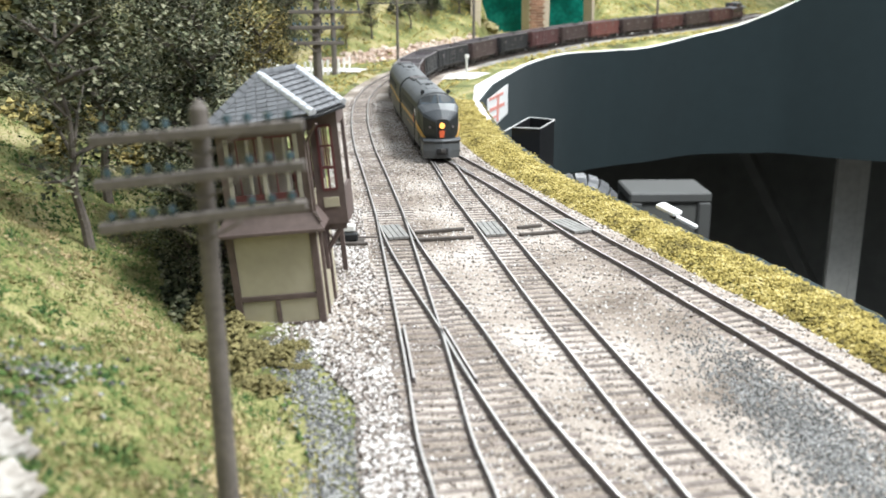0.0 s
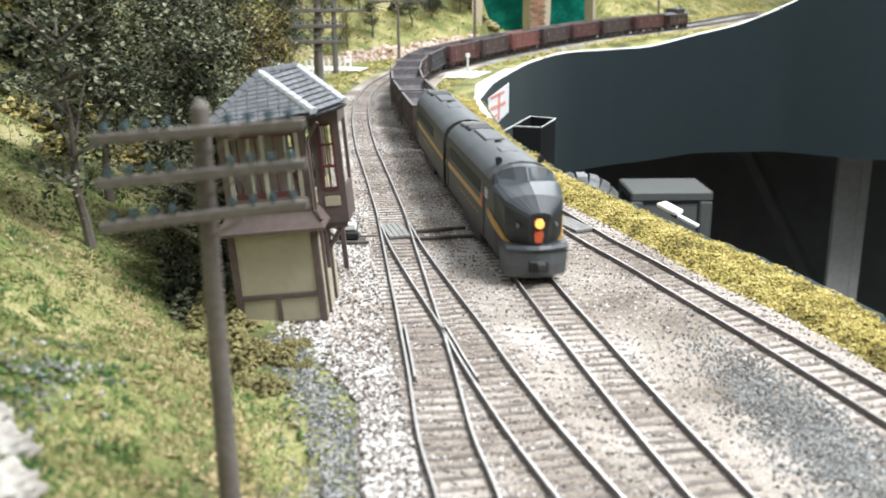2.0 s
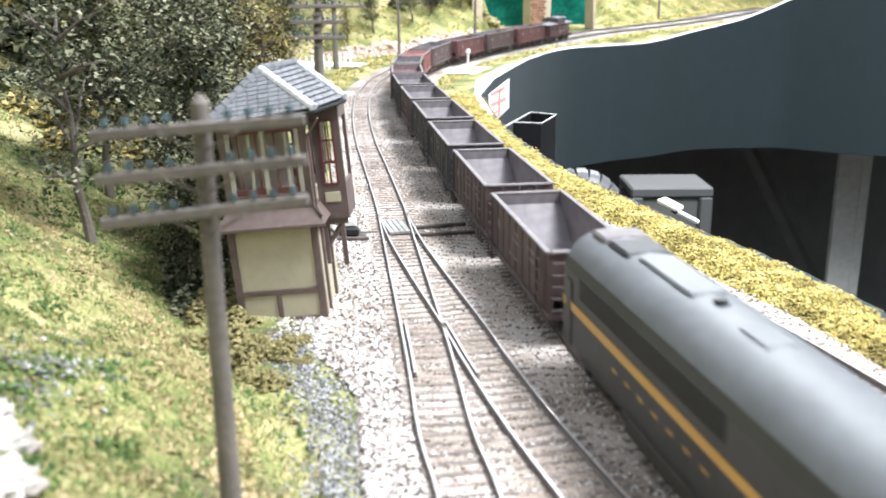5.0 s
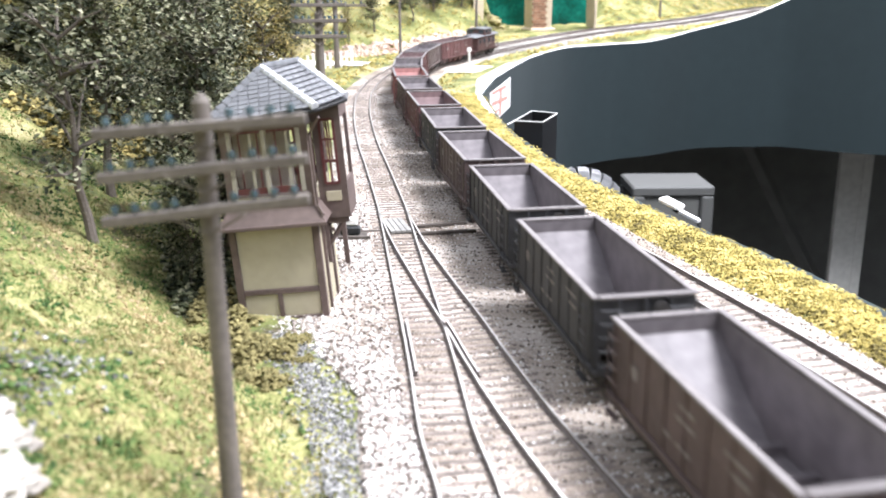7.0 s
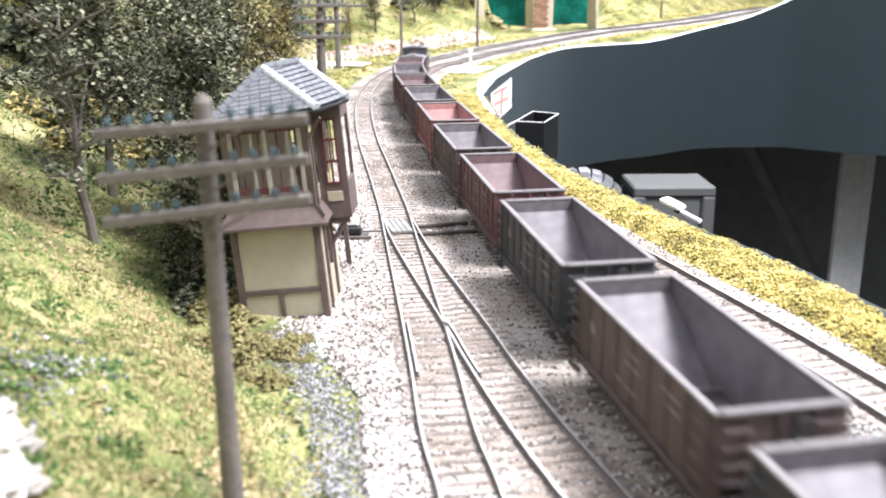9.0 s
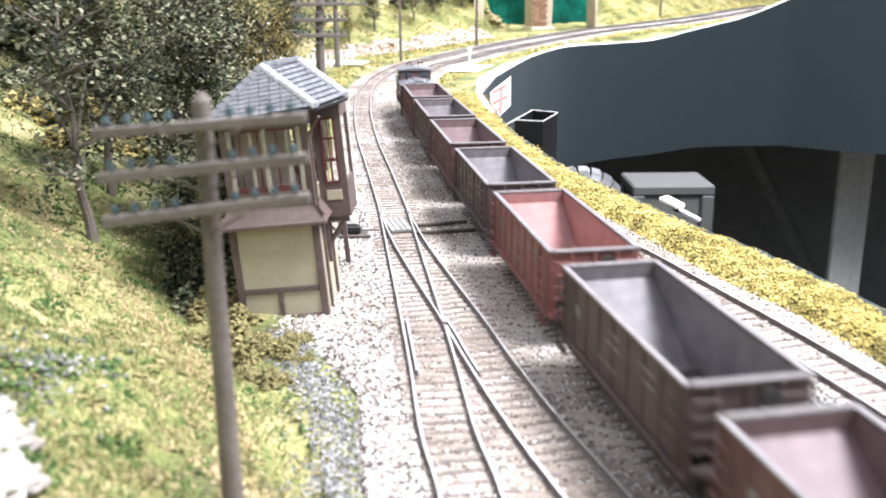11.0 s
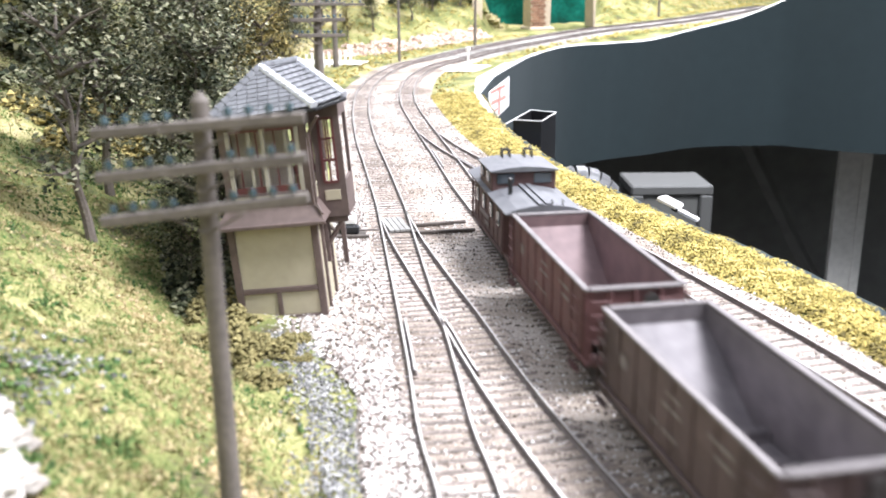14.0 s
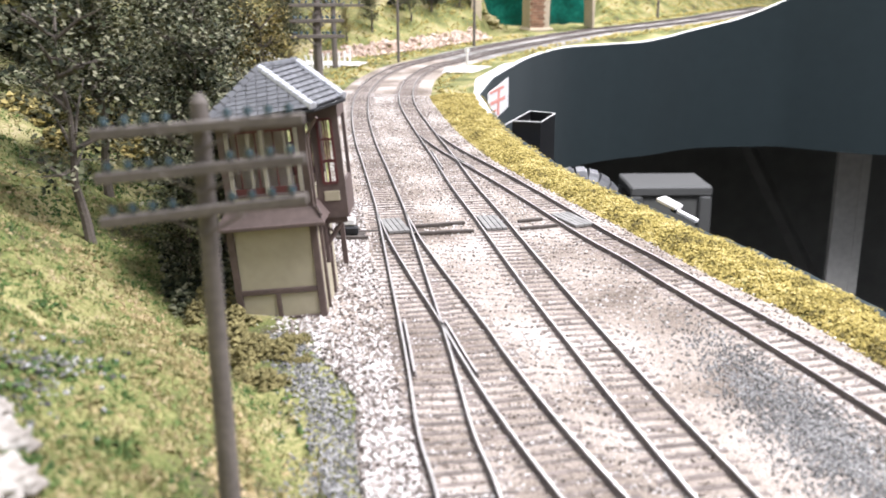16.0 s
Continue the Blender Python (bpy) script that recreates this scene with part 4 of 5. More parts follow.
def shark_unit():
    root = tagged(new("diesel_locomotive"), "dark green streamlined diesel locomotive with yellow stripe and sharp nose", "locomotive", "locomotives of the train")
    bm = bmesh.new()
    base = [body_ring(x) for x in (-.091, -.03, .03, .052)]
    top = [(.060, 0, .0095), (.060, .0165, .0095), (.0605, .0172, .0125), (.0612, .0173, .026), (.0615, .0172, .0365), (.0600, .0164, .0405),
           (.0596, .0150, .0440), (.0606, .0112, .0462), (.0620, .006, .0474), (.0632, 0, .0478)]
    sill = [(.069, 0, .0095), (.069, .0165, .0095), (.069, .0171, .0125), (.0695, .0171, .026), (.0660, .0170, .0378), (.0645, .0163, .0392),
            (.0650, .0146, .0400), (.0662, .0105, .0405), (.0680, .006, .0409), (.0700, 0, .0412)]
    mid = [(.0825, 0, .0112), (.0815, .0125, .0112), (.0815, .0130, .0135), (.0822, .0142, .0250), (.0815, .0144, .0335), (.0815, .0135, .0352),
           (.0818, .0115, .0362), (.0825, .0082, .0370), (.0830, .0045, .0376), (.0835, 0, .0380)]
    prow = [(.0905, 0, .0112), (.0900, .0030, .0112), (.0902, .0034, .0135), (.0925, .0048, .0250), (.0935, .0052, .0300), (.0934, .0046, .0310),
            (.0934, .0038, .0314), (.0935, .0028, .0317), (.0936, .0014, .0319), (.0937, 0, .0320)]
    ring_mesh(bm, base + [top, sill, mid, prow])
    body = part("body", bm, M_LOCO, root)
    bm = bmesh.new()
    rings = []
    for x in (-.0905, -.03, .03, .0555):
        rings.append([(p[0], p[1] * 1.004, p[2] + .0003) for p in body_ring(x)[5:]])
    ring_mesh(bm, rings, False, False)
    part("roof", bm, M_ROOF, root, "grey-green roof, paler than the sides", smooth=True)
    for s in (-1, 1):
        bm = bmesh.new()
        f = lambda p: (p[0], p[1] * s, p[2])
        pane(bm, [f(top[6]), f(top[9]), f(sill[9]), f(sill[6])], (1, 0, .4), .13)
        part("windshield", bm, M_PANE, root, "dark sloping windshield pane")
        bm = bmesh.new()
        box(bm, .046, .0565, *sorted((s * .0168, s * .0177)), .0310, .0362, bevel=.0004)
        part("cab_window", bm, M_PANE, root)
        bm = bmesh.new()
        box(bm, .0395, .0445, *sorted((s * .0169, s * .0178)), .0115, .0362, bevel=.0004)
        part("cab_door", bm, M_LOCO, root)
        bm = bmesh.new()
        sweep = [(.056, .0177, .0245, .0276), (.0695, .0176, .0222, .0256), (.0760, .0158, .0195, .0228), (.0815, .0142, .0170, .0196), (.0868, .0098, .0140, .0152)]
        for (xa, ya, la, ha), (xb, yb, lb, hb) in zip(sweep[:-1], sweep[1:]):
            pane(bm, [(xa, ya * s, la), (xa, ya * s, ha), (xb, yb * s, hb), (xb, yb * s, lb)], (0, s, 0), .0)
        part("nose_stripe", bm, M_GOLD, root, "buff yellow stripe sweeping down the nose")
        bm = bmesh.new()
        cyl(bm, (.047, s * .011, .0462), (.047, s * .011, .0486), .0009, n=8)
        cyl(bm, (.044, s * .011, .0488), (.051, s * .011, .0488), .0008, .0017, n=10)
        part("horn", bm, M_DARK, root)
        bm = bmesh.new()
        cyl(bm, (.0850, s * .0085, .0262), (.0895, s * .0096, .0262), .0009, n=10)
        part("marker_lamp", bm, M_LETTER, root)
        bm = bmesh.new()
        box(bm, .036, .0392, *sorted((s * .0171, s * .0178)), .0240, .0310, bevel=.0003)
        part("number_plate", bm, M_KEYSTONE, root, "orange-red plate beside the cab door")
    bm = bmesh.new()
    cyl(bm, (.0880, 0, .0279), (.0938, 0, .0278), .0030, .0028, 20)
    part("headlamp_rim", bm, M_DARK, root)
    bm = bmesh.new()
    cyl(bm, (.0930, 0, .0278), (.0944, 0, .0278), .0024, .0021, 20)
    part("headlamp", bm, M_HEAD, root, "lit amber headlamp")
    bm = bmesh.new()
    p = [bm.verts.new(c) for c in ((.0932, -.0017, .0242), (.0932, .0017, .0242), (.0931, .0023, .0230), (.0926, .0016, .0188), (.0926, -.0016, .0188), (.0931, -.0023, .0230))]
    q = [bm.verts.new((v.co.x - .004, v.co.y, v.co.z)) for v in p]
    bm.faces.new(p)
    bm.faces.new(q[::-1])
    for i in range(6):
        bm.faces.new((p[i], p[(i + 1) % 6], q[(i + 1) % 6], q[i]))
    part("front_plate", bm, M_KEYSTONE, root, "red keystone plate")
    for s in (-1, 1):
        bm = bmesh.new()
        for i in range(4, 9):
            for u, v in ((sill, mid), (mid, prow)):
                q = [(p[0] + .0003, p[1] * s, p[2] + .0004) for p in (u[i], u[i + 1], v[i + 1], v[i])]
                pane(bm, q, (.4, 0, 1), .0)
        part("nose_hood", bm, M_HOOD, root, "nose top with its sheen in the grey colour")
    bm = bmesh.new()
    lip = [[(x, 0, z), (x - .001, .006, z), (x - .0045, w, z), (x - .016, w + .0018, z)] for x, w, z in ((.0942, .0150, .0150), (.0948, .0154, .0162), (.0935, .0150, .0176))]
    ring_mesh(bm, lip, True, True)
    part("bumper", bm, M_HOOD, root, "grey bumper band round the nose")
    bm = bmesh.new()
    pil = [[(x, 0, z), (x - .001, .006, z), (x - .005, w, z), (x - .018, w + .0004, z)] for x, w, z in ((.0925, .0146, .0025), (.0936, .0152, .0085), (.0936, .0152, .0150))]
    ring_mesh(bm, pil, True, True)
    part("pilot", bm, M_ROOF, root, "dark grey pilot skirt")
    bm = bmesh.new()
    box(bm, .0915, .0944, -.0048, .0048, .0055, .0112, bevel=.0005)
    part("coupler_pocket", bm, M_DARK, root)
    coupler(root, .0915, 1)
    loco_common(root, -.091, .0385)
    return raised(root)


def booster_unit():
    root = tagged(new("diesel_booster"), "dark green cabless booster locomotive with yellow stripe", "locomotive", "locomotives of the train")
    bm = bmesh.new()
    ring_mesh(bm, [body_ring(x) for x in (-.091, -.03, .03, .091)])
    part("body", bm, M_LOCO, root)
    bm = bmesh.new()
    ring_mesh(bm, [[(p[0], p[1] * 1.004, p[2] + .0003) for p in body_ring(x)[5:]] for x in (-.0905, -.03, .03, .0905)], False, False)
    part("roof", bm, M_ROOF, root, "grey-green roof, paler than the sides", smooth=True)
    loco_common(root, -.091, .0905)
    bm = bmesh.new()
    box(bm, .0900, .0945, -.0105, .0105, .011, .0440, bevel=.0005)
    part("diaphragm", bm, M_DARK, root)
    return raised(root)


def caboose():
    root = tagged(new("caboose"), "red steel caboose with grey roof and windowed cupola", "caboose")
    body = box_ob("body", (-.037, .037, -.0158, .0158, .0115, .0335), M_CABIN, root)
    for s in (-1, 1):
        box_ob("side", (-.038, .038, *sorted((s * .0168, s * .0159)), .0115, .0335), M_CABIN, body)
        box_ob("side_sill", (-.038, .038, *sorted((s * .0169, s * .0175)), .0108, .0125), M_CABIN, body)
        for k in range(8):
            x = -.037 + k * .0105
            box_ob("side_post", (x, x + .0007, *sorted((s * .0166, s * .0172)), .0126, .0334), M_CABIN, body)
    for d in (-1, 1):
        box_ob("end_wall", (*sorted((d * .0384, d * .0371)), -.0168, .0168, .0115, .0345), M_CABIN, body)
    bm = bmesh.new()
    rings = [[(x, .0186, .0335), (x, .0186, .0342), (x, .0130, .0362), (x, .0065, .0374), (x, 0, .0378)] for x in (-.052, .052)]
    ring_mesh(bm, rings)
    part("roof", bm, M_CABROOF, root, "dull grey roof")
    for a, b in ((-.052, -.024), (.008, .052)):
        for y in (-.0030, .0006):
            box_ob("running_board", (a, b, y, y + .0024, .0374, .0386), M_CABROOF, root)
    bm = bmesh.new()
    box(bm, -.024, .008, -.0166, .0166, .0345, .0450, bevel=.0008)
    cup = part("cupola", bm, M_CABIN, root, "dark red cupola")
    bm = bmesh.new()
    ring_mesh(bm, [[(x, .0176, .0450), (x, .0176, .0456), (x, .009, .0470), (x, 0, .0476)] for x in (-.026, .010)])
    part("cupola_roof", bm, M_CABROOF, cup)
    for d, x in ((-1, -.024), (1, .008)):
        for y in (-.0095, .0095):
            bm = bmesh.new()
            box(bm, *sorted((x - d * .0003, x + d * .0006)), y - .0045, y + .0045, .0388, .0440, bevel=.0003)
            part("cupola_window", bm, M_PANE, cup)
    for s in (-1, 1):
        for x in (-.016, 0):
            bm = bmesh.new()
            box(bm, x - .004, x + .004, *sorted((s * .0160, s * .0172)), .0388, .0440, bevel=.0003)
            part("cupola_window", bm, M_PANE, cup)
        for x in (-.028, -.010, .010, .028):
            bm = bmesh.new()
            box(bm, x - .0028, x + .0028, *sorted((s * .0160, s * .0175)), .0225, .0300, bevel=.0003)
            part("window", bm, M_PANE, root)
        bm = bmesh.new()
        for a, b, z in ((-.020, .004, .0190), (-.006, .004, .0155)):
            box(bm, a, b, *sorted((s * .0166, s * .01735)), z, z + .0018)
        part("lettering", bm, M_LETTER, root)
        bm = bmesh.new()
        for x in (-.021, -.017):
            for k in (0, .004):
                cyl(bm, (x, s * .006 + k, .0470), (x, s * .006 + k, .0515), .0004, n=6)
            cyl(bm, (x, s * .006, .0515), (x, s * .006 + .004, .0515), .0004, n=6)
        part("roof_grab_rail", bm, M_WHEEL, root)
    bm = bmesh.new()
    cyl(bm, (.022, -.010, .036), (.022, -.010, .0445), .0011, n=10)
    part("smoke_jack", bm, M_DARK, root)
    for d in (-1, 1):
        bm = bmesh.new()
        box(bm, *sorted((d * .036, d * .0515)), -.0160, .0160, .0095, .0112)
        box(bm, *sorted((d * .050, d * .0515)), -.0165, .0165, .0075, .0112)
        part("platform", bm, M_CABIN, root)
        bars = [((y, .0108), (y, .0335 if abs(y) > .01 else .0215), .0006) for y in (-.0158, -.006, .006, .0158)]
        bars += [((y - .005, z), (y + .005, z), q) for y in (-.011, .011) for z, q in ((.0215, .0005), (.0165, .0004))]
        for (ya, za), (yb, zb), q in bars:
            bm = bmesh.new()
            cyl(bm, (d * .0505, ya, za), (d * .0505, yb, zb), q, n=6)
            part("railing_bar", bm, M_CABIN, root)
        bm = bmesh.new()
        for y in (.0035, .0085):
            cyl(bm, (d * .0512, y, .0108), (d * .0512, y, .0400), .0004, n=6)
        for k in range(6):
            cyl(bm, (d * .0512, .0035, .0135 + k * .004), (d * .0512, .0085, .0135 + k * .004), .0003, n=6)
        part("end_ladder", bm, M_WHEEL, root)
        bm = bmesh.new()
        box(bm, *sorted((d * .0378, d * .0386)), -.0035, .0035, .0112, .0300, bevel=.0003)
        part("end_door", bm, M_CABIN, root)
        coupler(root, d * .0505, d)
        truck(root, d * .031, .019)
    bm = bmesh.new()
    box(bm, -.012, .012, -.012, .012, .0055, .0100, bevel=.0006)
    box(bm, -.037, .037, -.004, .004, .0090, .0116)
    part("underframe", bm, M_WHEEL, root)
    return root


LEAD = shark_unit()
BOOST = booster_unit()
KINDS = {"k": (M_HBLACK, M_INSIDE, "weathered black open-top hopper car with empty bays"),
         "b": (M_HBROWN, M_INSIDE, "weathered brown open-top hopper car with empty bays"),
         "r": (M_HRED, M_INRED, "oxide red open-top hopper car with empty bays"),
         "f": (M_HBRIGHT, M_INBRIGHT, "bright faded red open-top hopper car with empty bays")}
MASTER, HOPPERS = {}, []
for kind in "bbkkbkrbfbrbr":
    if kind in MASTER:
        HOPPERS.append(copy_thing(MASTER[kind], Matrix()))
    else:
        MASTER[kind] = hopper(*KINDS[kind])
        HOPPERS.append(MASTER[kind])
CABOOSE = caboose()

# ---- the signal tower ----
M_GLASS = bpy.data.materials.new("clear_pane")
M_GLASS.use_nodes = True
_b = M_GLASS.node_tree.nodes["Principled BSDF"]
_b.inputs["Base Color"].default_value, _b.inputs["Roughness"].default_value = (0.9, 0.92, 0.92, 1), 0.03
_b.inputs["Transmission Weight"].default_value, _b.inputs["IOR"].default_value = 1.0, 1.02


def slate_face(parent, a, b, c, d, courses, wide, me_cache):
    """Slates in courses on the roof face with eave a-b and top d-c, each a thin tilted plate."""
    a, b, c, d = (Vector(p) for p in (a, b, c, d))
    n = (b - a).cross(d - a).normalized()
    if n.z < 0:
        n = -n
    along = (b - a).normalized()
    up = n.cross(along).normalized()
    step = (d - a).dot(up) / courses
    for k in range(courses):
        u0, u1 = k / courses, min(1, (k + 1.0) / courses)
        l, r = a.lerp(d, u0), b.lerp(c, u0)
        l1, r1 = a.lerp(d, u1), b.lerp(c, u1)
        lo = max((l - a).dot(along), (l1 - a).dot(along) - wide * .3)
        hi = min((r - a).dot(along), (r1 - a).dot(along) + wide * .3)
        x = lo - (wide / 2 if k % 2 else 0)
        while x < hi - wide * .1:
            x0, x1 = max(lo, x), min(hi, x + wide)
            if x1 - x0 > wide * .2:
                key = round((x1 - x0) / wide * 5)
                if key not in me_cache:
                    bm = bmesh.new()
                    w = wide * key / 5
                    box(bm, .00015, w - .00015, 0, step * 1.12, 0, .0005)
                    me = bpy.data.meshes.new("slate")
                    bm.to_mesh(me)
                    bm.free()
                    me.materials.append(M_SLATE)
                    me_cache[key] = me
                o = a + along * x0 + up * (k * step) + n * .0004
                tilt = (up * 1 + n * -.10).normalized()
                nn = along.cross(tilt).normalized()
                m = Matrix((along, tilt, nn)).transposed().to_4x4()
                m.translation = o + nn * .0004
                shared("slate", me_cache[key], parent, m)
            x += wide


def tower():
    root = tagged(new("signal_tower"), "two-storey cream and brown signal tower with slate hip roof", "signal tower")
    root.matrix_world = Matrix.Translation((-.0504, .3826, -.0022)) @ pose(0, 0, 0, 0, 0, -1) @ pose(0, 0, 0, 0, -4.6, 0)
    W, Dp = .0388, .045
    # lower storey: boarded cream panels in brown framing
    low = box_ob("lower_storey", (-W + .0008, -.0008, .0008, Dp, 0, .0435), M_CREAM, root)
    box_ob("panel", (-W + .003, -.003, .0002, .0009, .0140, .0412), M_CREAM, low, .0001)
    for x0, x1 in ((-W + .003, -.0213), (-.0193, -.003)):
        box_ob("panel", (x0, x1, .0002, .0009, .0011, .0117), M_CREAM, low, .0001)
    for dims in ((-W, -W + .003, -.0007, .002, 0, .0435), (-.003, 0, -.0007, .002, 0, .0435), (-W + .003, -.003, -.0006, .001, .0117, .0140),
                 (-.0213, -.0193, -.0006, .001, 0, .0117), (-W + .003, -.003, -.0006, .001, .0412, .0435), (-W + .003, -.003, -.0006, .001, -.001, .0011)):
        box_ob("timber", dims, M_BROWN, low, .0002)
    for y in (.010, .030):
        box_ob("timber", (-.0008, .0004, y, y + .0025, 0, .043), M_BROWN, low)
    # sloped apron between the storeys
    bm = bmesh.new()
    q = [(-W - .0035, -.0055, .0430), (.0045, -.0055, .0430), (.0045, Dp, .0430), (-W - .0035, Dp, .0430)]
    t = [(-W + .001, -.0004, .0492), (.0005, -.0004, .0492), (.0005, Dp, .0492), (-W + .001, Dp, .0492)]
    v = [bm.verts.new(p) for p in q + t]
    for f in ((0, 1, 5, 4), (1, 2, 6, 5), (3, 0, 4, 7), (2, 3, 7, 6), (3, 2, 1, 0), (4, 5, 6, 7)):
        bm.faces.new([v[i] for i in f])
    part("apron_roof", bm, M_BROWN, root, "brown sloped apron roof")
    box_ob("apron_edge", (-W - .0037, .0047, -.0058, -.0050, .0418, .0434), M_BROWN, root, .0002)
    # upper storey: open glazed cabin
    X0, X1, Z0, Z1 = -W + .002, 0.0, .0492, .0868
    up = box_ob("upper_floor", (X0, X1, 0, Dp, Z0, Z0 + .0012), M_BROWN, root)
    for x in (X0, X1 - .0030):
        for y in (0, Dp - .003):
            box_ob("corner_post", (x, x + .0030, y, y + .003, Z0 + .0012, Z1), M_BROWN, up, .0002)
    for y0, y1 in ((0, .0016), (Dp - .0016, Dp)):
        box_ob("header", (X0 + .003, X1 - .003, y0, y1, Z1 - .004, Z1), M_BROWN, up)
        box_ob("sill_panel", (X0 + .003, X1 - .003, y0 + .0004, y1, Z0 + .0012, Z0 + .0062), M_CREAM, up)
        box_ob("sill", (X0 + .002, X1 - .002, y0 - .0006, y1 + .0002, Z0 + .0058, Z0 + .0068), M_BROWN, up)
    for x in (X0, X1 - .0014):
        box_ob("header", (x, x + .0014, .003, Dp - .003, Z1 - .004, Z1), M_BROWN, up)
        box_ob("sill_panel", (x, x + .0014, .003, Dp - .003, Z0 + .0012, Z0 + .0062), M_CREAM, up)
    zb, zt = Z0 + .0068, Z1 - .004
    span = (X1 - X0 - .006) / 2
    for y in (.0004, Dp - .0014):
        for x in (X0 + .003, X0 + .003 + span - .0009, X1 - .0048):
            box_ob("cream_post", (x, x + .0018, y - .0006, y + .0012, zb, zt), M_POST, up, .0001)
        for i in range(2):
            a = X0 + .003 + i * span
            win = box_ob("window_frame", (a + .0016, a + span - .0012, y + .0001, y + .0009, zb, zb + .0026), M_RED, up)
            box_ob("sash_bar", (a + .0016, a + span - .0012, y + .0001, y + .0009, (zb + zt) / 2, (zb + zt) / 2 + .0010), M_RED, win)
            box_ob("sash_bar", (a + .0016, a + span - .0012, y + .0001, y + .0009, zt - .0010, zt), M_RED, win)
            for k in (.30, .58, .80):
                box_ob("sash_bar", (a + span * k, a + span * k + (.0013 if k == .58 else .0006), y + .0001, y + .0009, zb + .0026, zt - .001), M_POST if k == .58 else M_RED, win)
            box_ob("pane", (a + .0016, a + span - .0012, y + .0004, y + .0006, zb + .0026, zt - .001), M_GLASS, win).visible_shadow = False
    for y in (.012, .024, .035):
        box_ob("cream_post", (X0 + .0002, X0 + .0014, y, y + .0016, zb, zt), M_POST, up)
        box_ob("sash_bar", (X0 + .0004, X0 + .0012, y - .005, y - .0042, zb, zt), M_RED, up)
    # added board behind the front panes, for their milky reflection
    box_ob("pane_sheen_board", (X0 + .002, X1 - .010, .014, .0152, Z0 + .0012, Z1 - .001), M_PANESHEEN, up)
    box_ob("control_desk", (X0 + .006, X1 - .012, .020, .027, Z0 + .0012, Z0 + .011), M_BROWN, up, .0003)
    # bay over the track side, on a post and brackets
    B0, B1, BY0, BY1, BZ0 = X1 + .0002, .0126, .012, .036, .0405
    bay = box_ob("bay_floor", (B0, B1, BY0, BY1, BZ0, BZ0 + .0015), M_BROWN, root)
    wl, wr, wb, wt = B0 + .0034, B1 - .0032, .0560, .0835
    for dims in ((B0, wl, BY0, BY0 + .0014, BZ0 + .0015, Z1), (wr, B1, BY0, BY0 + .0014, BZ0 + .0015, Z1), (wl, wr, BY0, BY0 + .0014, BZ0 + .0015, wb),
                 (wl, wr, BY0, BY0 + .0014, wt, Z1), (B1 - .0014, B1, BY0 + .0014, BY1, BZ0 + .0015, wb), (B1 - .0014, B1, BY0 + .0014, BY1, wt, Z1),
                 (B1 - .0014, B1, BY1 - .003, BY1, wb, wt)):
        box_ob("bay_wall", dims, M_BROWN, bay)
    win = box_ob("window_frame", (wl - .0006, wl + .0005, BY0 - .0004, BY0 + .0010, wb, wt), M_RED, bay)
    for dims in ((wr - .0005, wr + .0006, wb, wt), (wl, wr, wb - .0006, wb + .0005), (wl, wr, wt - .0005, wt + .0006), ((wl + wr) / 2 - .0004, (wl + wr) / 2 + .0004, wb, wt),
                 (wl, wr, wb + .009, wb + .0102), (wl, wr, wb + .0185, wb + .0194), (wl + .0016, wl + .0021, wb + .0102, wt), (wr - .0021, wr - .0016, wb + .0102, wt)):
        box_ob("sash_bar", (dims[0], dims[1], BY0 - .0003, BY0 + .0009, dims[2], dims[3]), M_RED, win)
    box_ob("pane", (wl, wr, BY0 + .0004, BY0 + .0006, wb, wt), M_GLASS, win).visible_shadow = False
    box_ob("sign_panel", (B0 + .0030, B1 - .0028, BY0 - .0005, BY0, .0482, .0525), M_CREAM, bay, .0001, "small cream panel")
    box_ob("rear_beam", (-.008, .003, Dp, .082, .0375, .0405), M_BROWN, root, .0002)
    box_ob("rear_post", (-.0022, .0002, .078, .0804, -.001, .0375), M_BROWN, root, .0002)
    box_ob("bay_beam", (.0004, B1 - .001, BY0 + .001, BY0 + .003, .0378, BZ0), M_BROWN, root, .0002)
    box_ob("wall_strut", (.0004, .0022, BY0 + .001, BY0 + .003, .020, .0378), M_BROWN, root, .0002)
    for y in (BY0 + .002, BY1 - .004):
        bm = bmesh.new()
        cyl(bm, (.0004, y, .026), (.0105, y, .0400), .0009, n=6)
        cyl(bm, (.0008, y, .038), (.0062, y, .0325), .0006, n=6)
        part("bracket", bm, M_BROWN, root)
    # downpipe at the corner
    bm = bmesh.new()
    for p0, p1 in (((.0066, -.0045, .0868), (.0012, -.0012, .080)), ((.0012, -.0012, .080), (.0012, -.0012, .050)), ((.0012, -.0012, .050), (.0036, -.0040, .046))):
        cyl(bm, p0, p1, .0006, n=8)
    part("downpipe", bm, M_BROWN, root)
    # hip roof
    FL, FR, BR, BL, RN, RF, BB = (-.0395, -.006, .0872), (.0058, -.006, .0906), (.0160, .0125, .0918), (-.0395, .051, .0872), (-.0185, .0165, .1062), (-.0055, .0335, .1064), (.004, .051, .0872)
    bm = bmesh.new()
    v = [bm.verts.new(p) for p in (FL, FR, BR, BB, BL, RN, RF)]
    for f in ((0, 1, 5), (1, 2, 6, 5), (2, 3, 6), (3, 4, 5, 6), (4, 0, 5), (4, 3, 2, 1, 0)):
        bm.faces.new([v[i] for i in f])
    roof = part("roof", bm, M_DARK, root)
    bm = bmesh.new()
    cyl(bm, (FL[0], FL[1] - .0006, FL[2] - .0008), (FR[0], FR[1] - .0006, FR[2] - .0008), .0008, n=6)
    part("gutter", bm, M_DARK, roof)
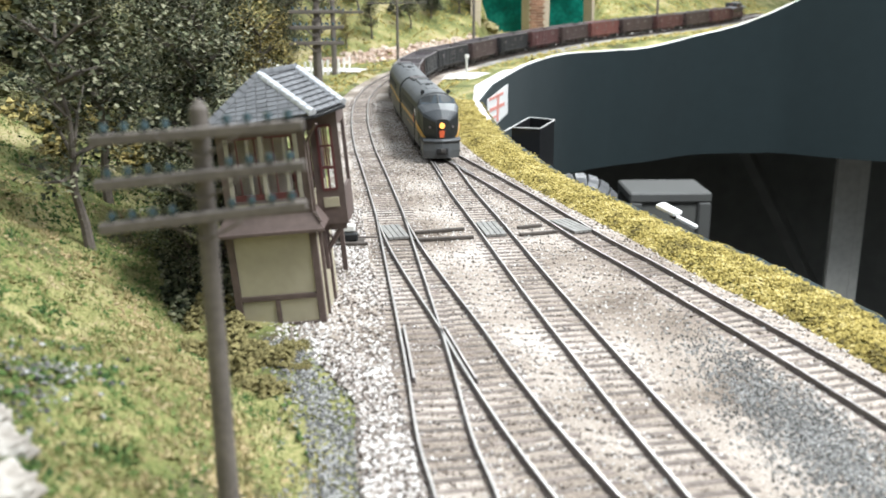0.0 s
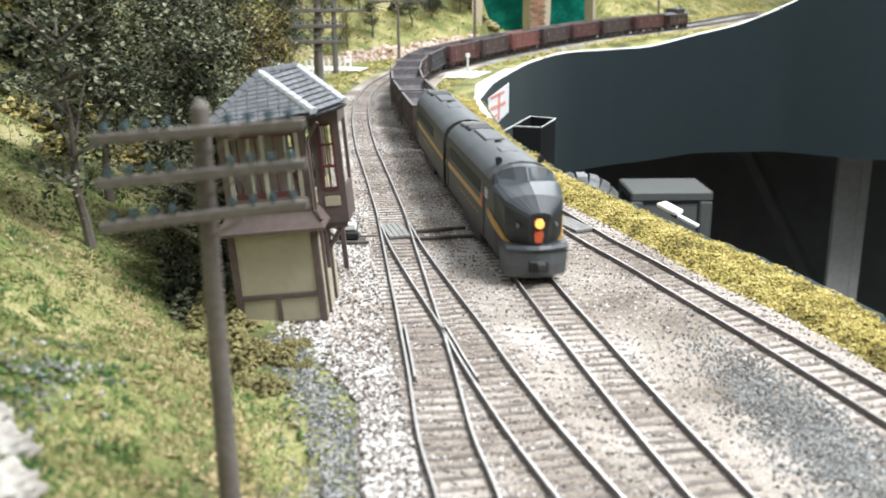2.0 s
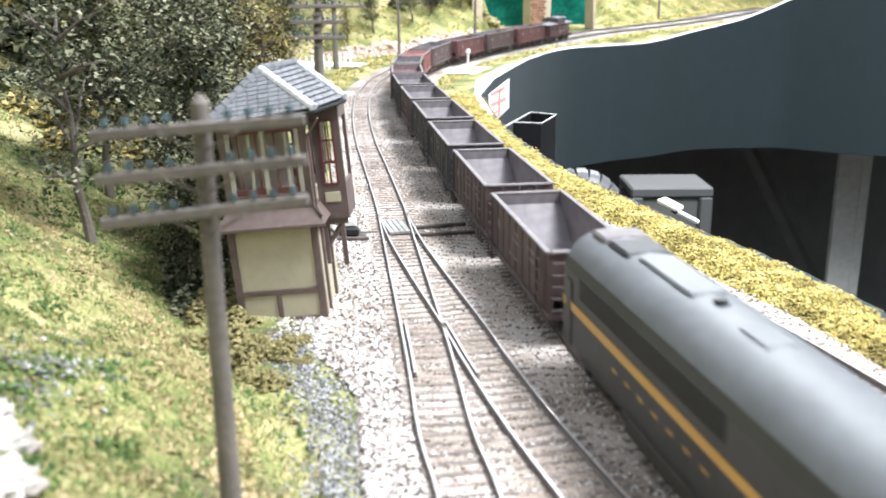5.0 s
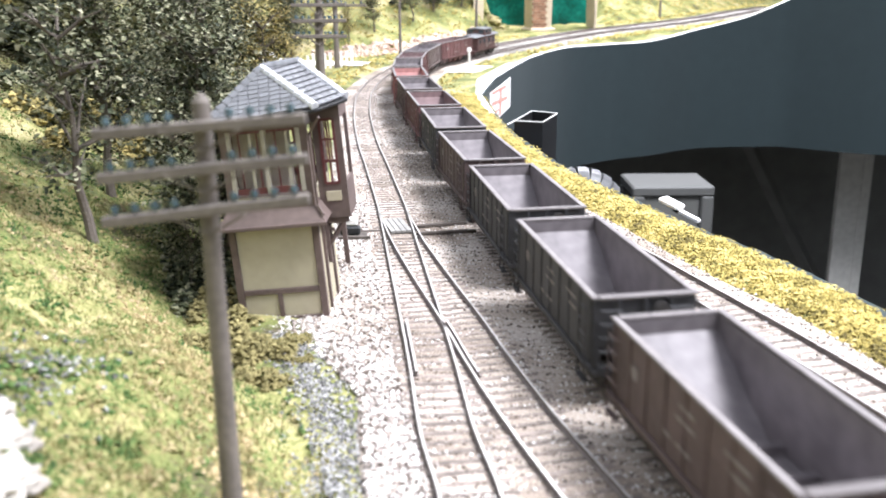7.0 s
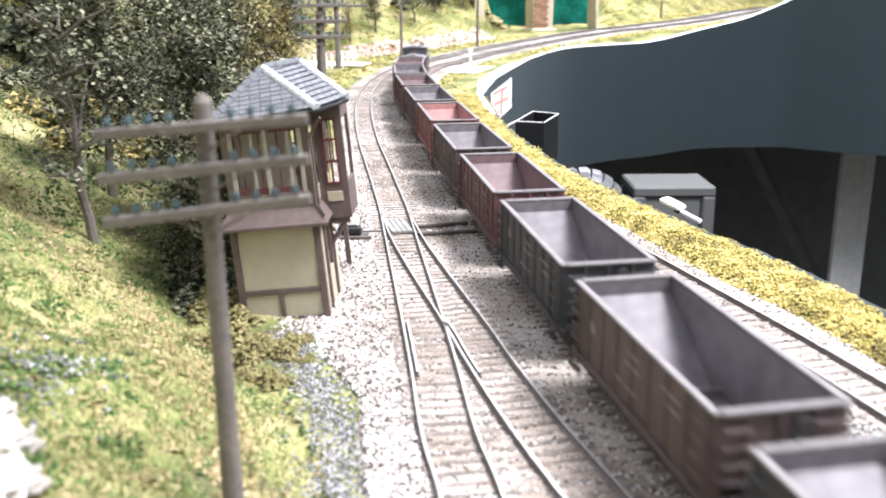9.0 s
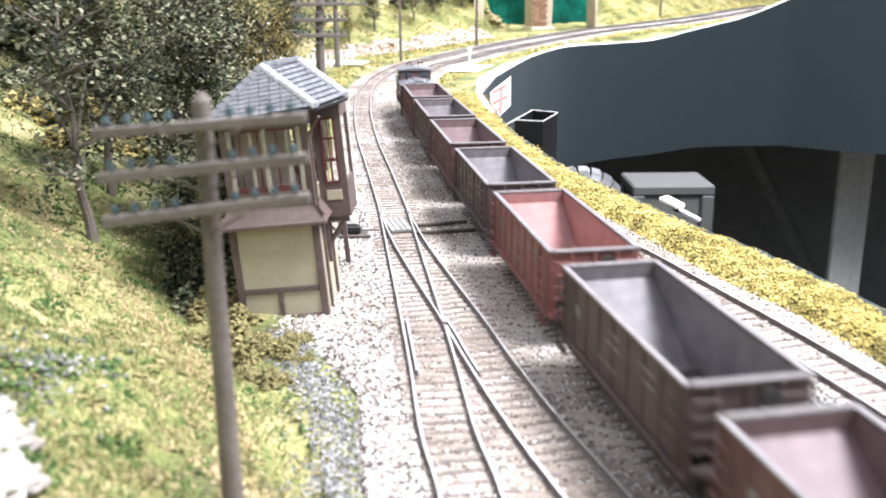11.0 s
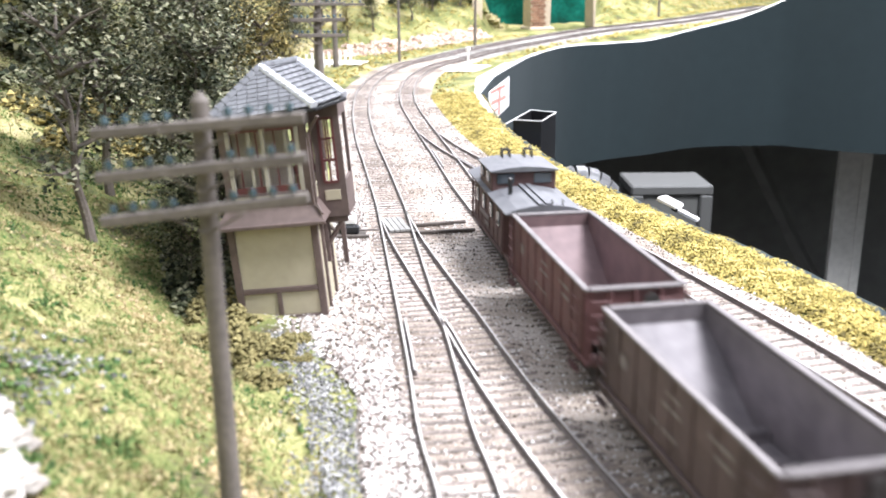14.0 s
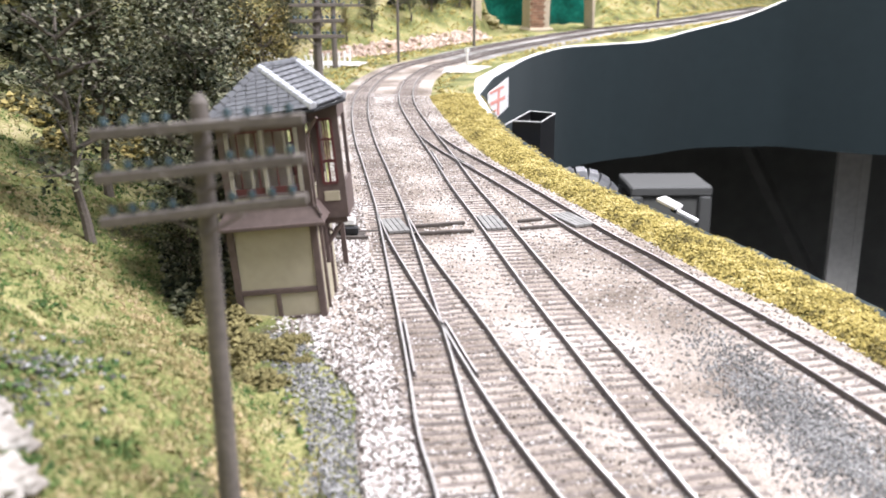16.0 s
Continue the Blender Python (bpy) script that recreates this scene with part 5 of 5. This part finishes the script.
    bm = bmesh.new()
    v = [bm.verts.new((x, y, z)) for y in (.0002, .0016) for x, z in ((X0, Z1), (X1, Z1), (X1, Z1 + .0030), (X0, Z1 + .0002))]
    for f in ((0, 1, 2, 3), (7, 6, 5, 4), (0, 4, 5, 1), (1, 5, 6, 2), (2, 6, 7, 3), (3, 7, 4, 0)):
        bm.faces.new([v[i] for i in f])
    part("frieze", bm, M_BROWN, root)
    box_ob("bay_frieze", (B0, B1, BY0, BY1, Z1, Z1 + .0034), M_BROWN, root)
    bm = bmesh.new()
    cyl(bm, (FR[0], FR[1] - .0004, FR[2] - .0008), (BR[0] + .0005, BR[1] - .0004, BR[2] - .0008), .0008, n=6)
    part("gutter", bm, M_DARK, roof)
    cache = {}
    slate_face(roof, FL, FR, RN, RN, 11, .0044, cache)
    slate_face(roof, FR, BR, RF, RN, 10, .0044, cache)
    for p0, p1 in ((RN, FR), (RF, BR), (RN, FL), (RN, RF)):
        a, b = Vector(p0), Vector(p1)
        for k in range(9):
            bm = bmesh.new()
            s, e = a.lerp(b, k / 9), a.lerp(b, (k + 1.06) / 9)
            cyl(bm, s + Vector((0, 0, .0006)), e + Vector((0, 0, .0009)), .0017, .0019, 8)
            # the two right-hand hips carry the painted highlight, the rest plain slate
            part("ridge_tile", bm, M_SLATE if p1 is FL or p1 is RF else M_RIDGELIT, roof)
    return root


tower()


# ---- telegraph poles ----
M_INSUL = glass("blue_green_glass", (0.03, 0.055, 0.062), 0.25)


def telegraph_pole(at, height, radius, arms, arm_half, gap, drop, yaw, pins, lean=0.0, tilt=0.0):
    root = tagged(new("telegraph_pole"), "weathered brown telegraph pole with crossarms and glass insulators", "telegraph pole", "telegraph poles")
    root.matrix_world = Matrix.Translation(at) @ pose(0, 0, 0, 0, lean, yaw)
    bm = bmesh.new()
    cyl(bm, (0, 0, -.004), (0, 0, height - radius * .8), radius * 1.15, radius * .85, 14)
    cyl(bm, (0, 0, height - radius * .8), (0, 0, height), radius * .85, radius * .3, 14)
    part("pole", bm, M_POLE, root)
    for k in range(arms):
        z = height - drop - k * gap
        t = radius * .5
        arm = box_ob("crossarm", (-arm_half, arm_half, -radius - 2 * t, -radius * .8, z - t, z + t), M_POLE, root, t * .2)
        arm.matrix_basis = Matrix.Translation((0, 0, z)) @ pose(0, 0, 0, 0, -tilt * (1 + .3 * k), 0) @ Matrix.Translation((0, 0, -z))
        for i in range(pins):
            x = (-1 + 2 * (i + .5) / pins) * arm_half * .96
            if abs(x) < radius * 1.5:
                continue
            bm = bmesh.new()
            cyl(bm, (x, -radius - t, z + t), (x, -radius - t, z + t * 1.9), radius * .16, n=6)
            cyl(bm, (x, -radius - t, z + t * 1.8), (x, -radius - t, z + t * 3.0), radius * .5, radius * .32, 10)
            part("insulator", bm, M_INSUL, arm, "blue-green glass insulator")
        for s in (-1, 1):
            bm = bmesh.new()
            cyl(bm, (s * arm_half * .38, -radius - t * 2.1, z - t * .5), (0, -radius * 1.1, z - gap * .62), radius * .14, n=6)
            part("brace", bm, M_POLE, root)
    return root


def put_pole(x, y, *rest, **kw):
    return telegraph_pole((x, y, float(ground_z(x, y)[0])), *rest, **kw)


telegraph_pole((-.0532, .205, float(ground_z(-.0532, .205)[0])), .1147 - float(ground_z(-.0532, .205)[0]), .0023, 3, .0231, .0094, .0068, 3, 10, tilt=3.6)
put_pole(-.155, 1.20, .142, .0042, 4, .034, .019, .012, 0, 8)
put_pole(-.168, 1.28, .10, .0045, 2, .03, .02, .012, 0, 8)
put_pole(-.172, 1.53, .14, .004, 2, .05, .03, .012, 0, 8)
put_pole(-.073, 1.61, .15, .0022, 2, .05, .03, .012, 0, 8)
put_pole(.064, 1.86, .17, .0025, 2, .05, .03, .012, 0, 8)
put_pole(.55, 2.44, .17, .0028, 2, .05, .03, .012, 0, 8)


# ---- small lineside things ----
def plank(name, a, b, wide, high, mat, label, category, z=-.0022):
    a, b = Vector((*a, 0)), Vector((*b, 0))
    ang = math.atan2(b.y - a.y, b.x - a.x)
    bm = bmesh.new()
    box(bm, 0, (b - a).length, -wide / 2, wide / 2, 0, high, bevel=min(wide, high) * .15)
    ob = mesh_object(name, bm, mat)
    ob.matrix_world = Matrix.Translation((a.x, a.y, z)) @ Matrix.Rotation(ang, 4, "Z")
    return tagged(ob, label, category)


M_PLANK = material("dark_plank", (0.12, 0.10, 0.085), 0.85, vary=0.5, scale=400, patch=80)
M_PALEWOOD = material("pale_board", (0.26, 0.25, 0.232), 0.8, vary=0.3, scale=300, patch=80)
# the walkway boards across the tracks
for a, b in (((-.060, .506), (-.042, .507)), ((-.018, .514), (.018, .520)), ((.045, .524), (.068, .531)), ((-.016, .531), (.013, .539)), ((.045, .541), (.060, .546)), ((-.062, .5235), (-.048, .524))):
    plank("rodding_board", a, b, .0022, .0018, M_PLANK, "dark rodding board across the ballast", "board")
for x, y, a in ((-.0285, .532, 14), (.029, .537, 9), (.0775, .543, 22)):
    bm = bmesh.new()
    for k in range(4):
        box(bm, -.0062 + k * .00315, -.0062 + k * .00315 + .0029, -.015, .015, 0, .0017, bevel=.0002)
    ob = mesh_object("crossing_board", bm, M_PALEWOOD)
    ob.matrix_world = Matrix.Translation((x, y, -.0019)) @ Matrix.Rotation(radians(a), 4, "Z")
    tagged(ob, "pale grey boarded crossing panel between the rails", "board", "crossing panels")


def switch_machine():
    root = tagged(new("switch_stand"), "dark switch machine with white cover beside the tower", "switch stand")
    root.matrix_world = Matrix.Translation((-.0525, .513, -.0022))
    box_ob("base", (-.008, .008, -.005, .005, 0, .0015), M_PLANK, root, .0003)
    box_ob("motor", (-.0065, .0045, -.0038, .0020, .0015, .0062), M_DARK, root, .0008)
    box_ob("cover", (-.005, .003, -.001, .004, .0062, .0105), M_PLASTER, root, .0008, "white cover")
    bm = bmesh.new()
    cyl(bm, (.0045, 0, .003), (.016, .001, .003), .0006, n=6)
    part("rod", bm, M_RAIL, root)


switch_machine()


def marker_post(x, y, h):
    root = tagged(new("marker_post"), "small white lineside post with round top", "post")
    root.matrix_world = Matrix.Translation((x, y, float(ground_z(x, y)[0])))
    bm = bmesh.new()
    cyl(bm, (0, 0, -.002), (0, 0, h), .0019, .0017, 12)
    part("shaft", bm, M_PLASTER, root)
    bm = bmesh.new()
    cyl(bm, (0, 0, h), (0, 0, h + .006), .0042, .0034, 14)
    part("cap", bm, M_PLASTER, root)


marker_post(.042, 1.556, .022)


def guard_rails():
    """Check rails and closure pieces of the two turnouts."""
    def piece(line, off, y0, y1, label):
        seg = line[(line[:, 1] > y0) & (line[:, 1] < y1)]
        bm = bmesh.new()
        rail_mesh(bm, seg, off)
        tagged(mesh_object("check_rail", bm, [M_RAIL, M_RAILTOP]), label, "rail", "check rails")
    a, d, b, c = (TRACK_LINES[k] for k in "adbc")
    piece(a, .0066, .315, .375, "short check rail beside the inner track's rail")
    piece(d, -.0066, .315, .375, "short check rail beside the branch's rail")
    piece(b, .0066, .70, .78, "short check rail beside the middle track's rail")
    piece(c, -.0066, .70, .76, "short check rail beside the outer track's rail")


guard_rails()


# ---- the far end: road, rocks, arches ----
def road_and_rocks():
    for pts, half in (([(-.36, 1.62), (-.26, 1.595), (-.18, 1.575), (-.12, 1.56)], .025), ([(.004, 1.495), (.03, 1.490), (.06, 1.482), (.098, 1.47)], .040)):
        bm = bmesh.new()
        line = curve_points(pts, .01)
        d = np.gradient(line, axis=0)
        d /= np.linalg.norm(d, axis=1)[:, None]
        rows = [[bm.verts.new((x - dy * k, y + dx * k, float(ground_z(x - dy * k, y + dx * k)[0]) + .0022)) for k in (-half, -half / 3, half / 3, half)] for (x, y), (dx, dy) in zip(line, d)]
        for p, q in zip(rows[:-1], rows[1:]):
            for k in range(3):
                bm.faces.new((p[k], p[k + 1], q[k + 1], q[k]))
        tagged(mesh_object("road", bm, M_PLASTER), "pale dirt road crossing the tracks", "road", kind="structure")
    rng = np.random.default_rng(31)
    foot = curve_points([(-.20, 1.66), (-.15, 1.67), (-.05, 1.78), (.04, 1.90), (.10, 1.985)], .004)
    i = rng.integers(0, len(foot), 1500)
    p = foot[i] + np.column_stack([-rng.uniform(-.01, .035, 1500), rng.uniform(0, .02, 1500)])
    scatter("talus", np.column_stack([p, ground_z(p[:, 0], p[:, 1]) + .002]), rng.uniform(.002, .0055, 1500), OCTA, M_ROCK, "pinkish loose rocks at the foot of the slope", "rocks", 32)
    # bare plaster shore by the aisle
    e = np.array([(x, y, z) for x, y, ez, z in EDGE if ez is not None and x < .8])
    e = np.vstack([[(x, y, z) for x, y, ez, z in EDGE if ez is None and y > 1.0], e])
    bm = bmesh.new()
    rows = []
    for k, (x, y, z) in enumerate(e):
        w = .004 + .004 * noise.noise(Vector((x * 20, y * 20, 7)))
        wide = .014 if 1.2 < y < 1.5 else .0
        t = e[min(k + 1, len(e) - 1)] - e[max(k - 1, 0)]
        t /= np.hypot(t[0], t[1])
        nx, ny = -t[1], t[0]
        rows.append([bm.verts.new((x + nx * q, y + ny * q, z + zz)) for q, zz in ((-.003, -.002), (-.0015, .0015), (w * .6 + wide, .0028), (w + .004 + wide, -.001))])
    for p, q in zip(rows[:-1], rows[1:]):
        for k in range(3):
            bm.faces.new((p[k], p[k + 1], q[k + 1], q[k]))
    tagged(mesh_object("plaster_edge", bm, M_PLASTER, True), "bare white plaster along the layout edge", "plaster edge", kind="structure")


road_and_rocks()

M_BRICK = material("buff_brick", (0.42, 0.24, 0.15), 0.85, vary=0.4, scale=300, patch=60, spread=0.3)
M_BUFF = material("buff_render", (0.62, 0.52, 0.38), 0.85, vary=0.25, scale=200, patch=30)
M_GREEN = palette("painted_green_water", [(0.0, 0.05, 0.035), (0.0, 0.10, 0.075), (0.01, 0.17, 0.13)], 0.4, patch=25, fine=120, island=0, bump=0.5)


def arches():
    """A two-span masonry bridge over the side valley, with green water behind it."""
    root = tagged(new("arch_bridge"), "tan masonry arch bridge with brick pier over green water", "bridge")
    root.matrix_world = Matrix.Translation((.125, 2.135, .020)) @ pose(0, 0, 0, 0, 0, 14)
    bm = bmesh.new()
    spans = [(-.035, .075), (.125, .225)]

    def under(x):
        for a, b in spans:
            if a < x < b:
                u = (x - (a + b) / 2) / ((b - a) / 2)
                return .12 + .05 * math.sqrt(max(0, 1 - u * u))
        return -.006
    xs = np.unique(np.r_[np.linspace(-.06, .232, 70), [a + s for a, b in spans for s in (1e-4, b - a - 1e-4)]])
    rows = []
    for x in xs:
        z = under(x)
        rows.append([bm.verts.new((x, y, zz)) for y, zz in ((0, z), (0, .22), (.05, .22), (.05, z))])
    for p, q in zip(rows[:-1], rows[1:]):
        for k in range(4):
            bm.faces.new((p[k], p[(k + 1) % 4], q[(k + 1) % 4], q[k]))
    part("masonry", bm, M_BUFF, root)
    me = bpy.data.meshes.new("brick")
    bm = bmesh.new()
    box(bm, -.0075, .0075, -.003, .003, -.0028, .0028, bevel=.0004)
    bm.to_mesh(me)
    bm.free()
    me.materials.append(M_BRICK)
    for k in range(26):
        for j in range(2):
            shared("brick", me, root, Matrix.Translation((.083 + j * .0155 + (.004 if k % 2 else 0), -.003, k * .0064)))
    box_ob("pier_foot", (.070, .130, -.012, .06, -.006, .012), M_BUFF, root, .004)
    bm = bmesh.new()
    box(bm, -.055, .282, .16, .17, -.05, .30)
    pool = mesh_object("water", bm, M_GREEN)
    pool.matrix_world = root.matrix_world
    tagged(pool, "rippled green painted water beyond the arches", "water", kind="structure")
    scatter_at = np.random.default_rng(5)
    p = np.column_stack([scatter_at.uniform(-.05, .055, 260), scatter_at.uniform(.06, .15, 260), np.zeros(260)])
    p[:, 2] = np.maximum(0, .075 - (p[:, 0] + .05) * .75) * scatter_at.uniform(.3, 1, 260)
    ob = scatter("earth_bank", p, scatter_at.uniform(.006, .014, 260), OCTA, M_SOIL, "brown earth bank under the arch", "earth bank", 6)
    ob.matrix_world = root.matrix_world


arches()


# ---- the aisle side: card, box, leg, and what stands below ----
def card():
    root = tagged(new("notice_card"), "white card with red printed shapes pinned to the board", "card")
    root.matrix_world = Matrix.Translation((.0575, 1.165, -.032)) @ pose(0, 0, 0, 0, 0, 62)
    bm = bmesh.new()
    v = [bm.verts.new(p) for p in ((0, 0, .006), (0, 0, .034), (.062, 0, .048), (.062, 0, .010), (.012, 0, -.004))]
    w = [bm.verts.new((p.co.x, .0006, p.co.z)) for p in v]
    bm.faces.new(v)
    bm.faces.new(w[::-1])
    for i in range(5):
        bm.faces.new((v[i], v[(i + 1) % 5], w[(i + 1) % 5], w[i]))
    part("sheet", bm, M_PAPER, root)
    for dims, a in (((.008, .052, .017, .0215), 8), ((.008, .050, .031, .0345), 10), ((.026, .032, .005, .040), -6), ((.006, .026, .004, .007), 20)):
        bm = bmesh.new()
        box(bm, dims[0], dims[1], -.0006, -.0001, dims[2], dims[3])
        ob = part("print", bm, M_PRINT, root, "faded red printed bar")
        ob.matrix_basis = pose(0, 0, 0, 0, -a * .6, 0)


M_PAPER = material("white_paper", (0.82, 0.80, 0.78), 0.8, vary=0.06)
M_PRINT = material("faded_red_print", (0.80, 0.36, 0.30), 0.8, vary=0.2)
card()


def pocket_box():
    root = tagged(new("card_box"), "black open-topped pocket with worn pale rim", "box")
    q = BOX_RIM
    zt, zb = .004, -.085
    for i in range(4):
        a, b = Vector((*q[i], 0)), Vector((*q[(i + 1) % 4], 0))
        n = Vector((b.y - a.y, a.x - b.x, 0)).normalized() * -.0015
        bm = bmesh.new()
        v = [bm.verts.new((p.x + o.x, p.y + o.y, z)) for o in (Vector(), n) for p, z in ((a, zb), (b, zb), (b, zt), (a, zt))]
        for f in ((0, 1, 2, 3), (7, 6, 5, 4), (0, 4, 5, 1), (1, 5, 6, 2), (2, 6, 7, 3), (3, 7, 4, 0)):
            bm.faces.new([v[k] for k in f])
        part("panel", bm, M_BLACKBOX, root)
        bm = bmesh.new()
        cyl(bm, (a.x, a.y, zt), (b.x, b.y, zt), .0008, n=6)
        part("rim", bm, M_RIM, root, "worn pale rim")
    bm = bmesh.new()
    cyl(bm, (*q[0], zt), (q[0][0] - .008, q[0][1] - .012, zt - .002), .0009, n=6)
    part("hook", bm, M_RIM, root)


BOX_RIM = [(.0690, .915), (.0960, .905), (.1170, .965), (.0925, .985)]
M_BLACKBOX = material("black_plastic", (0.010, 0.010, 0.011), 0.45, vary=0.3)
M_RIM = material("worn_edge", (0.55, 0.54, 0.52), 0.6, vary=0.4)
pocket_box()

M_LUMBER = material("grey_lumber", (0.62, 0.61, 0.57), 0.8, vary=0.25, scale=60, patch=6)
# white enamel and foil darkened: the shade under the layout is in their colour
M_SHADEDWHITE = material("shaded_white_enamel", (0.10, 0.10, 0.095), 0.5, vary=0.15, scale=30, patch=4)
M_HOSE = material("shaded_foil_hose", (0.09, 0.09, 0.093), 0.45, vary=0.3, scale=60, patch=12)
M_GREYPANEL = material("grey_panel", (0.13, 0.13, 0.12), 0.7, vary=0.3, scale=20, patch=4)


def under_layout():
    leg = tagged(new("layout_leg"), "pale grey wooden leg of two boards under the layout", "leg")
    box_ob("front_board", (1.036, 1.096, 2.40, 2.42, -1.0, -.05), M_LUMBER, leg, .002)
    box_ob("side_board", (1.096, 1.122, 2.40, 2.48, -1.0, -.05), M_LUMBER, leg, .002)
    bm = bmesh.new()
    cyl(bm, (.77, 2.5, -.20), (1.06, 2.5, -.72), .020, n=4)
    tagged(mesh_object("diagonal_brace", bm, M_GREYPANEL), "grey wooden diagonal brace under the layout", "brace")
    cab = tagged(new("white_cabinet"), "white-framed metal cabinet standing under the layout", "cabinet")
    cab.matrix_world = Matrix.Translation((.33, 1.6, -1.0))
    box_ob("top", (0, .145, 0, .12, .768, .786), M_SHADEDWHITE, cab, .003)
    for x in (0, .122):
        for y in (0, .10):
            box_ob("upright", (x, x + .023, y, y + .02, 0, .768), M_SHADEDWHITE, cab, .003)
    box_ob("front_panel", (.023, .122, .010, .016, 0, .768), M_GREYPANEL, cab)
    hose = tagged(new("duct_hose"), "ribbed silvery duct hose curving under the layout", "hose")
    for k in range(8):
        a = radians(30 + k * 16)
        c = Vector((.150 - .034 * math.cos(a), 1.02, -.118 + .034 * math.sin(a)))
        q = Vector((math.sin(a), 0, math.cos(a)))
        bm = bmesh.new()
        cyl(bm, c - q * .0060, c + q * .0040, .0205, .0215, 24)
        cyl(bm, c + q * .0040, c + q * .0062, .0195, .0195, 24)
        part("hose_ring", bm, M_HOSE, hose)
    bm = bmesh.new()
    box(bm, .12, 2.4, 2.9, 2.92, -1.0, -.12)
    tagged(mesh_object("rear_panel", bm, M_GREYPANEL), "dim grey panel behind the layout legs", "panel", kind="structure")


under_layout()


def throttle():
    """The small white device clipped on the edge of the land."""
    root = tagged(new("clip_lamp"), "small white clip-on device on the layout edge", "device")
    root.matrix_world = Matrix.Translation((.1370, .574, .0030)) @ pose(0, 0, 0, 0, 14, -50)
    box_ob("head", (0, .015, -.0045, .0045, 0, .003), M_PAPER, root, .0008, "white housing")
    box_ob("arm", (.010, .030, -.0018, .0018, -.002, .0004), M_PAPER, root, .0005)
    box_ob("slot", (.0115, .0152, -.003, .003, -.0016, .0002), M_DARK, root)


throttle()


def fence():
    root = tagged(new("fence"), "white post fence beside the far road", "fence")
    for k in range(9):
        x, y = -.215 + k * .008, 1.50 + k * .008
        box_ob("post", (x - .0016, x + .0016, y - .0016, y + .0016, float(ground_z(x, y)[0]) - .001, float(ground_z(x, y)[0]) + .024), M_PAPER, root)


fence()


# ---- what moves ----
RUN = curve_points(TRACK_B, 0.002)
RUN_S = np.r_[0, np.cumsum(np.linalg.norm(np.diff(RUN, axis=0), axis=1))]
RUN_S -= RUN_S[int(((RUN - (0.0967, 0.13)) ** 2).sum(1).argmin())]
# the nose's place along the middle track, in metres from its near end
NOSE = [(0, .630), (1, .465), (2, .300), (3, .135), (4, -.022), (5.2, -.207), (6.5, -.405), (7, -.480), (8, -.635), (9, -.814),
        (10.2, -1.022), (11.5, -1.263), (12.5, -1.443), (13.5, -1.622), (14.5, -1.804), (15.5, -1.996), (16, -2.094)]


def nose_at(t):
    k = np.array(NOSE, float)
    i = int(np.clip(np.searchsorted(k[:, 0], t) - 1, 0, len(k) - 2))
    slope = np.gradient(k[:, 1], k[:, 0])
    h = k[i + 1, 0] - k[i, 0]
    u = (t - k[i, 0]) / h
    return ((2 * u ** 3 - 3 * u ** 2 + 1) * k[i, 1] + (u ** 3 - 2 * u ** 2 + u) * h * slope[i]
            + (-2 * u ** 3 + 3 * u ** 2) * k[i + 1, 1] + (u ** 3 - u ** 2) * h * slope[i + 1])


def on_run(s):
    return np.array([np.interp(s, RUN_S, RUN[:, 0]), np.interp(s, RUN_S, RUN[:, 1])])


def car_pose(s, half):
    a, b = on_run(s - half), on_run(s + half)
    d = a - b
    za, zb = float(grade(a[1])), float(grade(b[1]))
    pitch = math.degrees(math.atan2(zb - za, 2 * half))
    return pose((a[0] + b[0]) / 2, (a[1] + b[1]) / 2, (za + zb) / 2, 0, pitch, math.degrees(math.atan2(d[1], d[0])))


def motions():
    train = [(LEAD, .0935, .058), (BOOST, .2830, .058)]
    train += [(h, .3905 + .0592 + .124 * i, .038) for i, h in enumerate(HOPPERS)]
    train += [(CABOOSE, .3905 + .0575 + .124 * 12 + .1185, .031)]
    for car, back, half in train:
        walk(car, [(k * 0.25, car_pose(nose_at(k * 0.25) + back, half)) for k in range(65)])


motions()
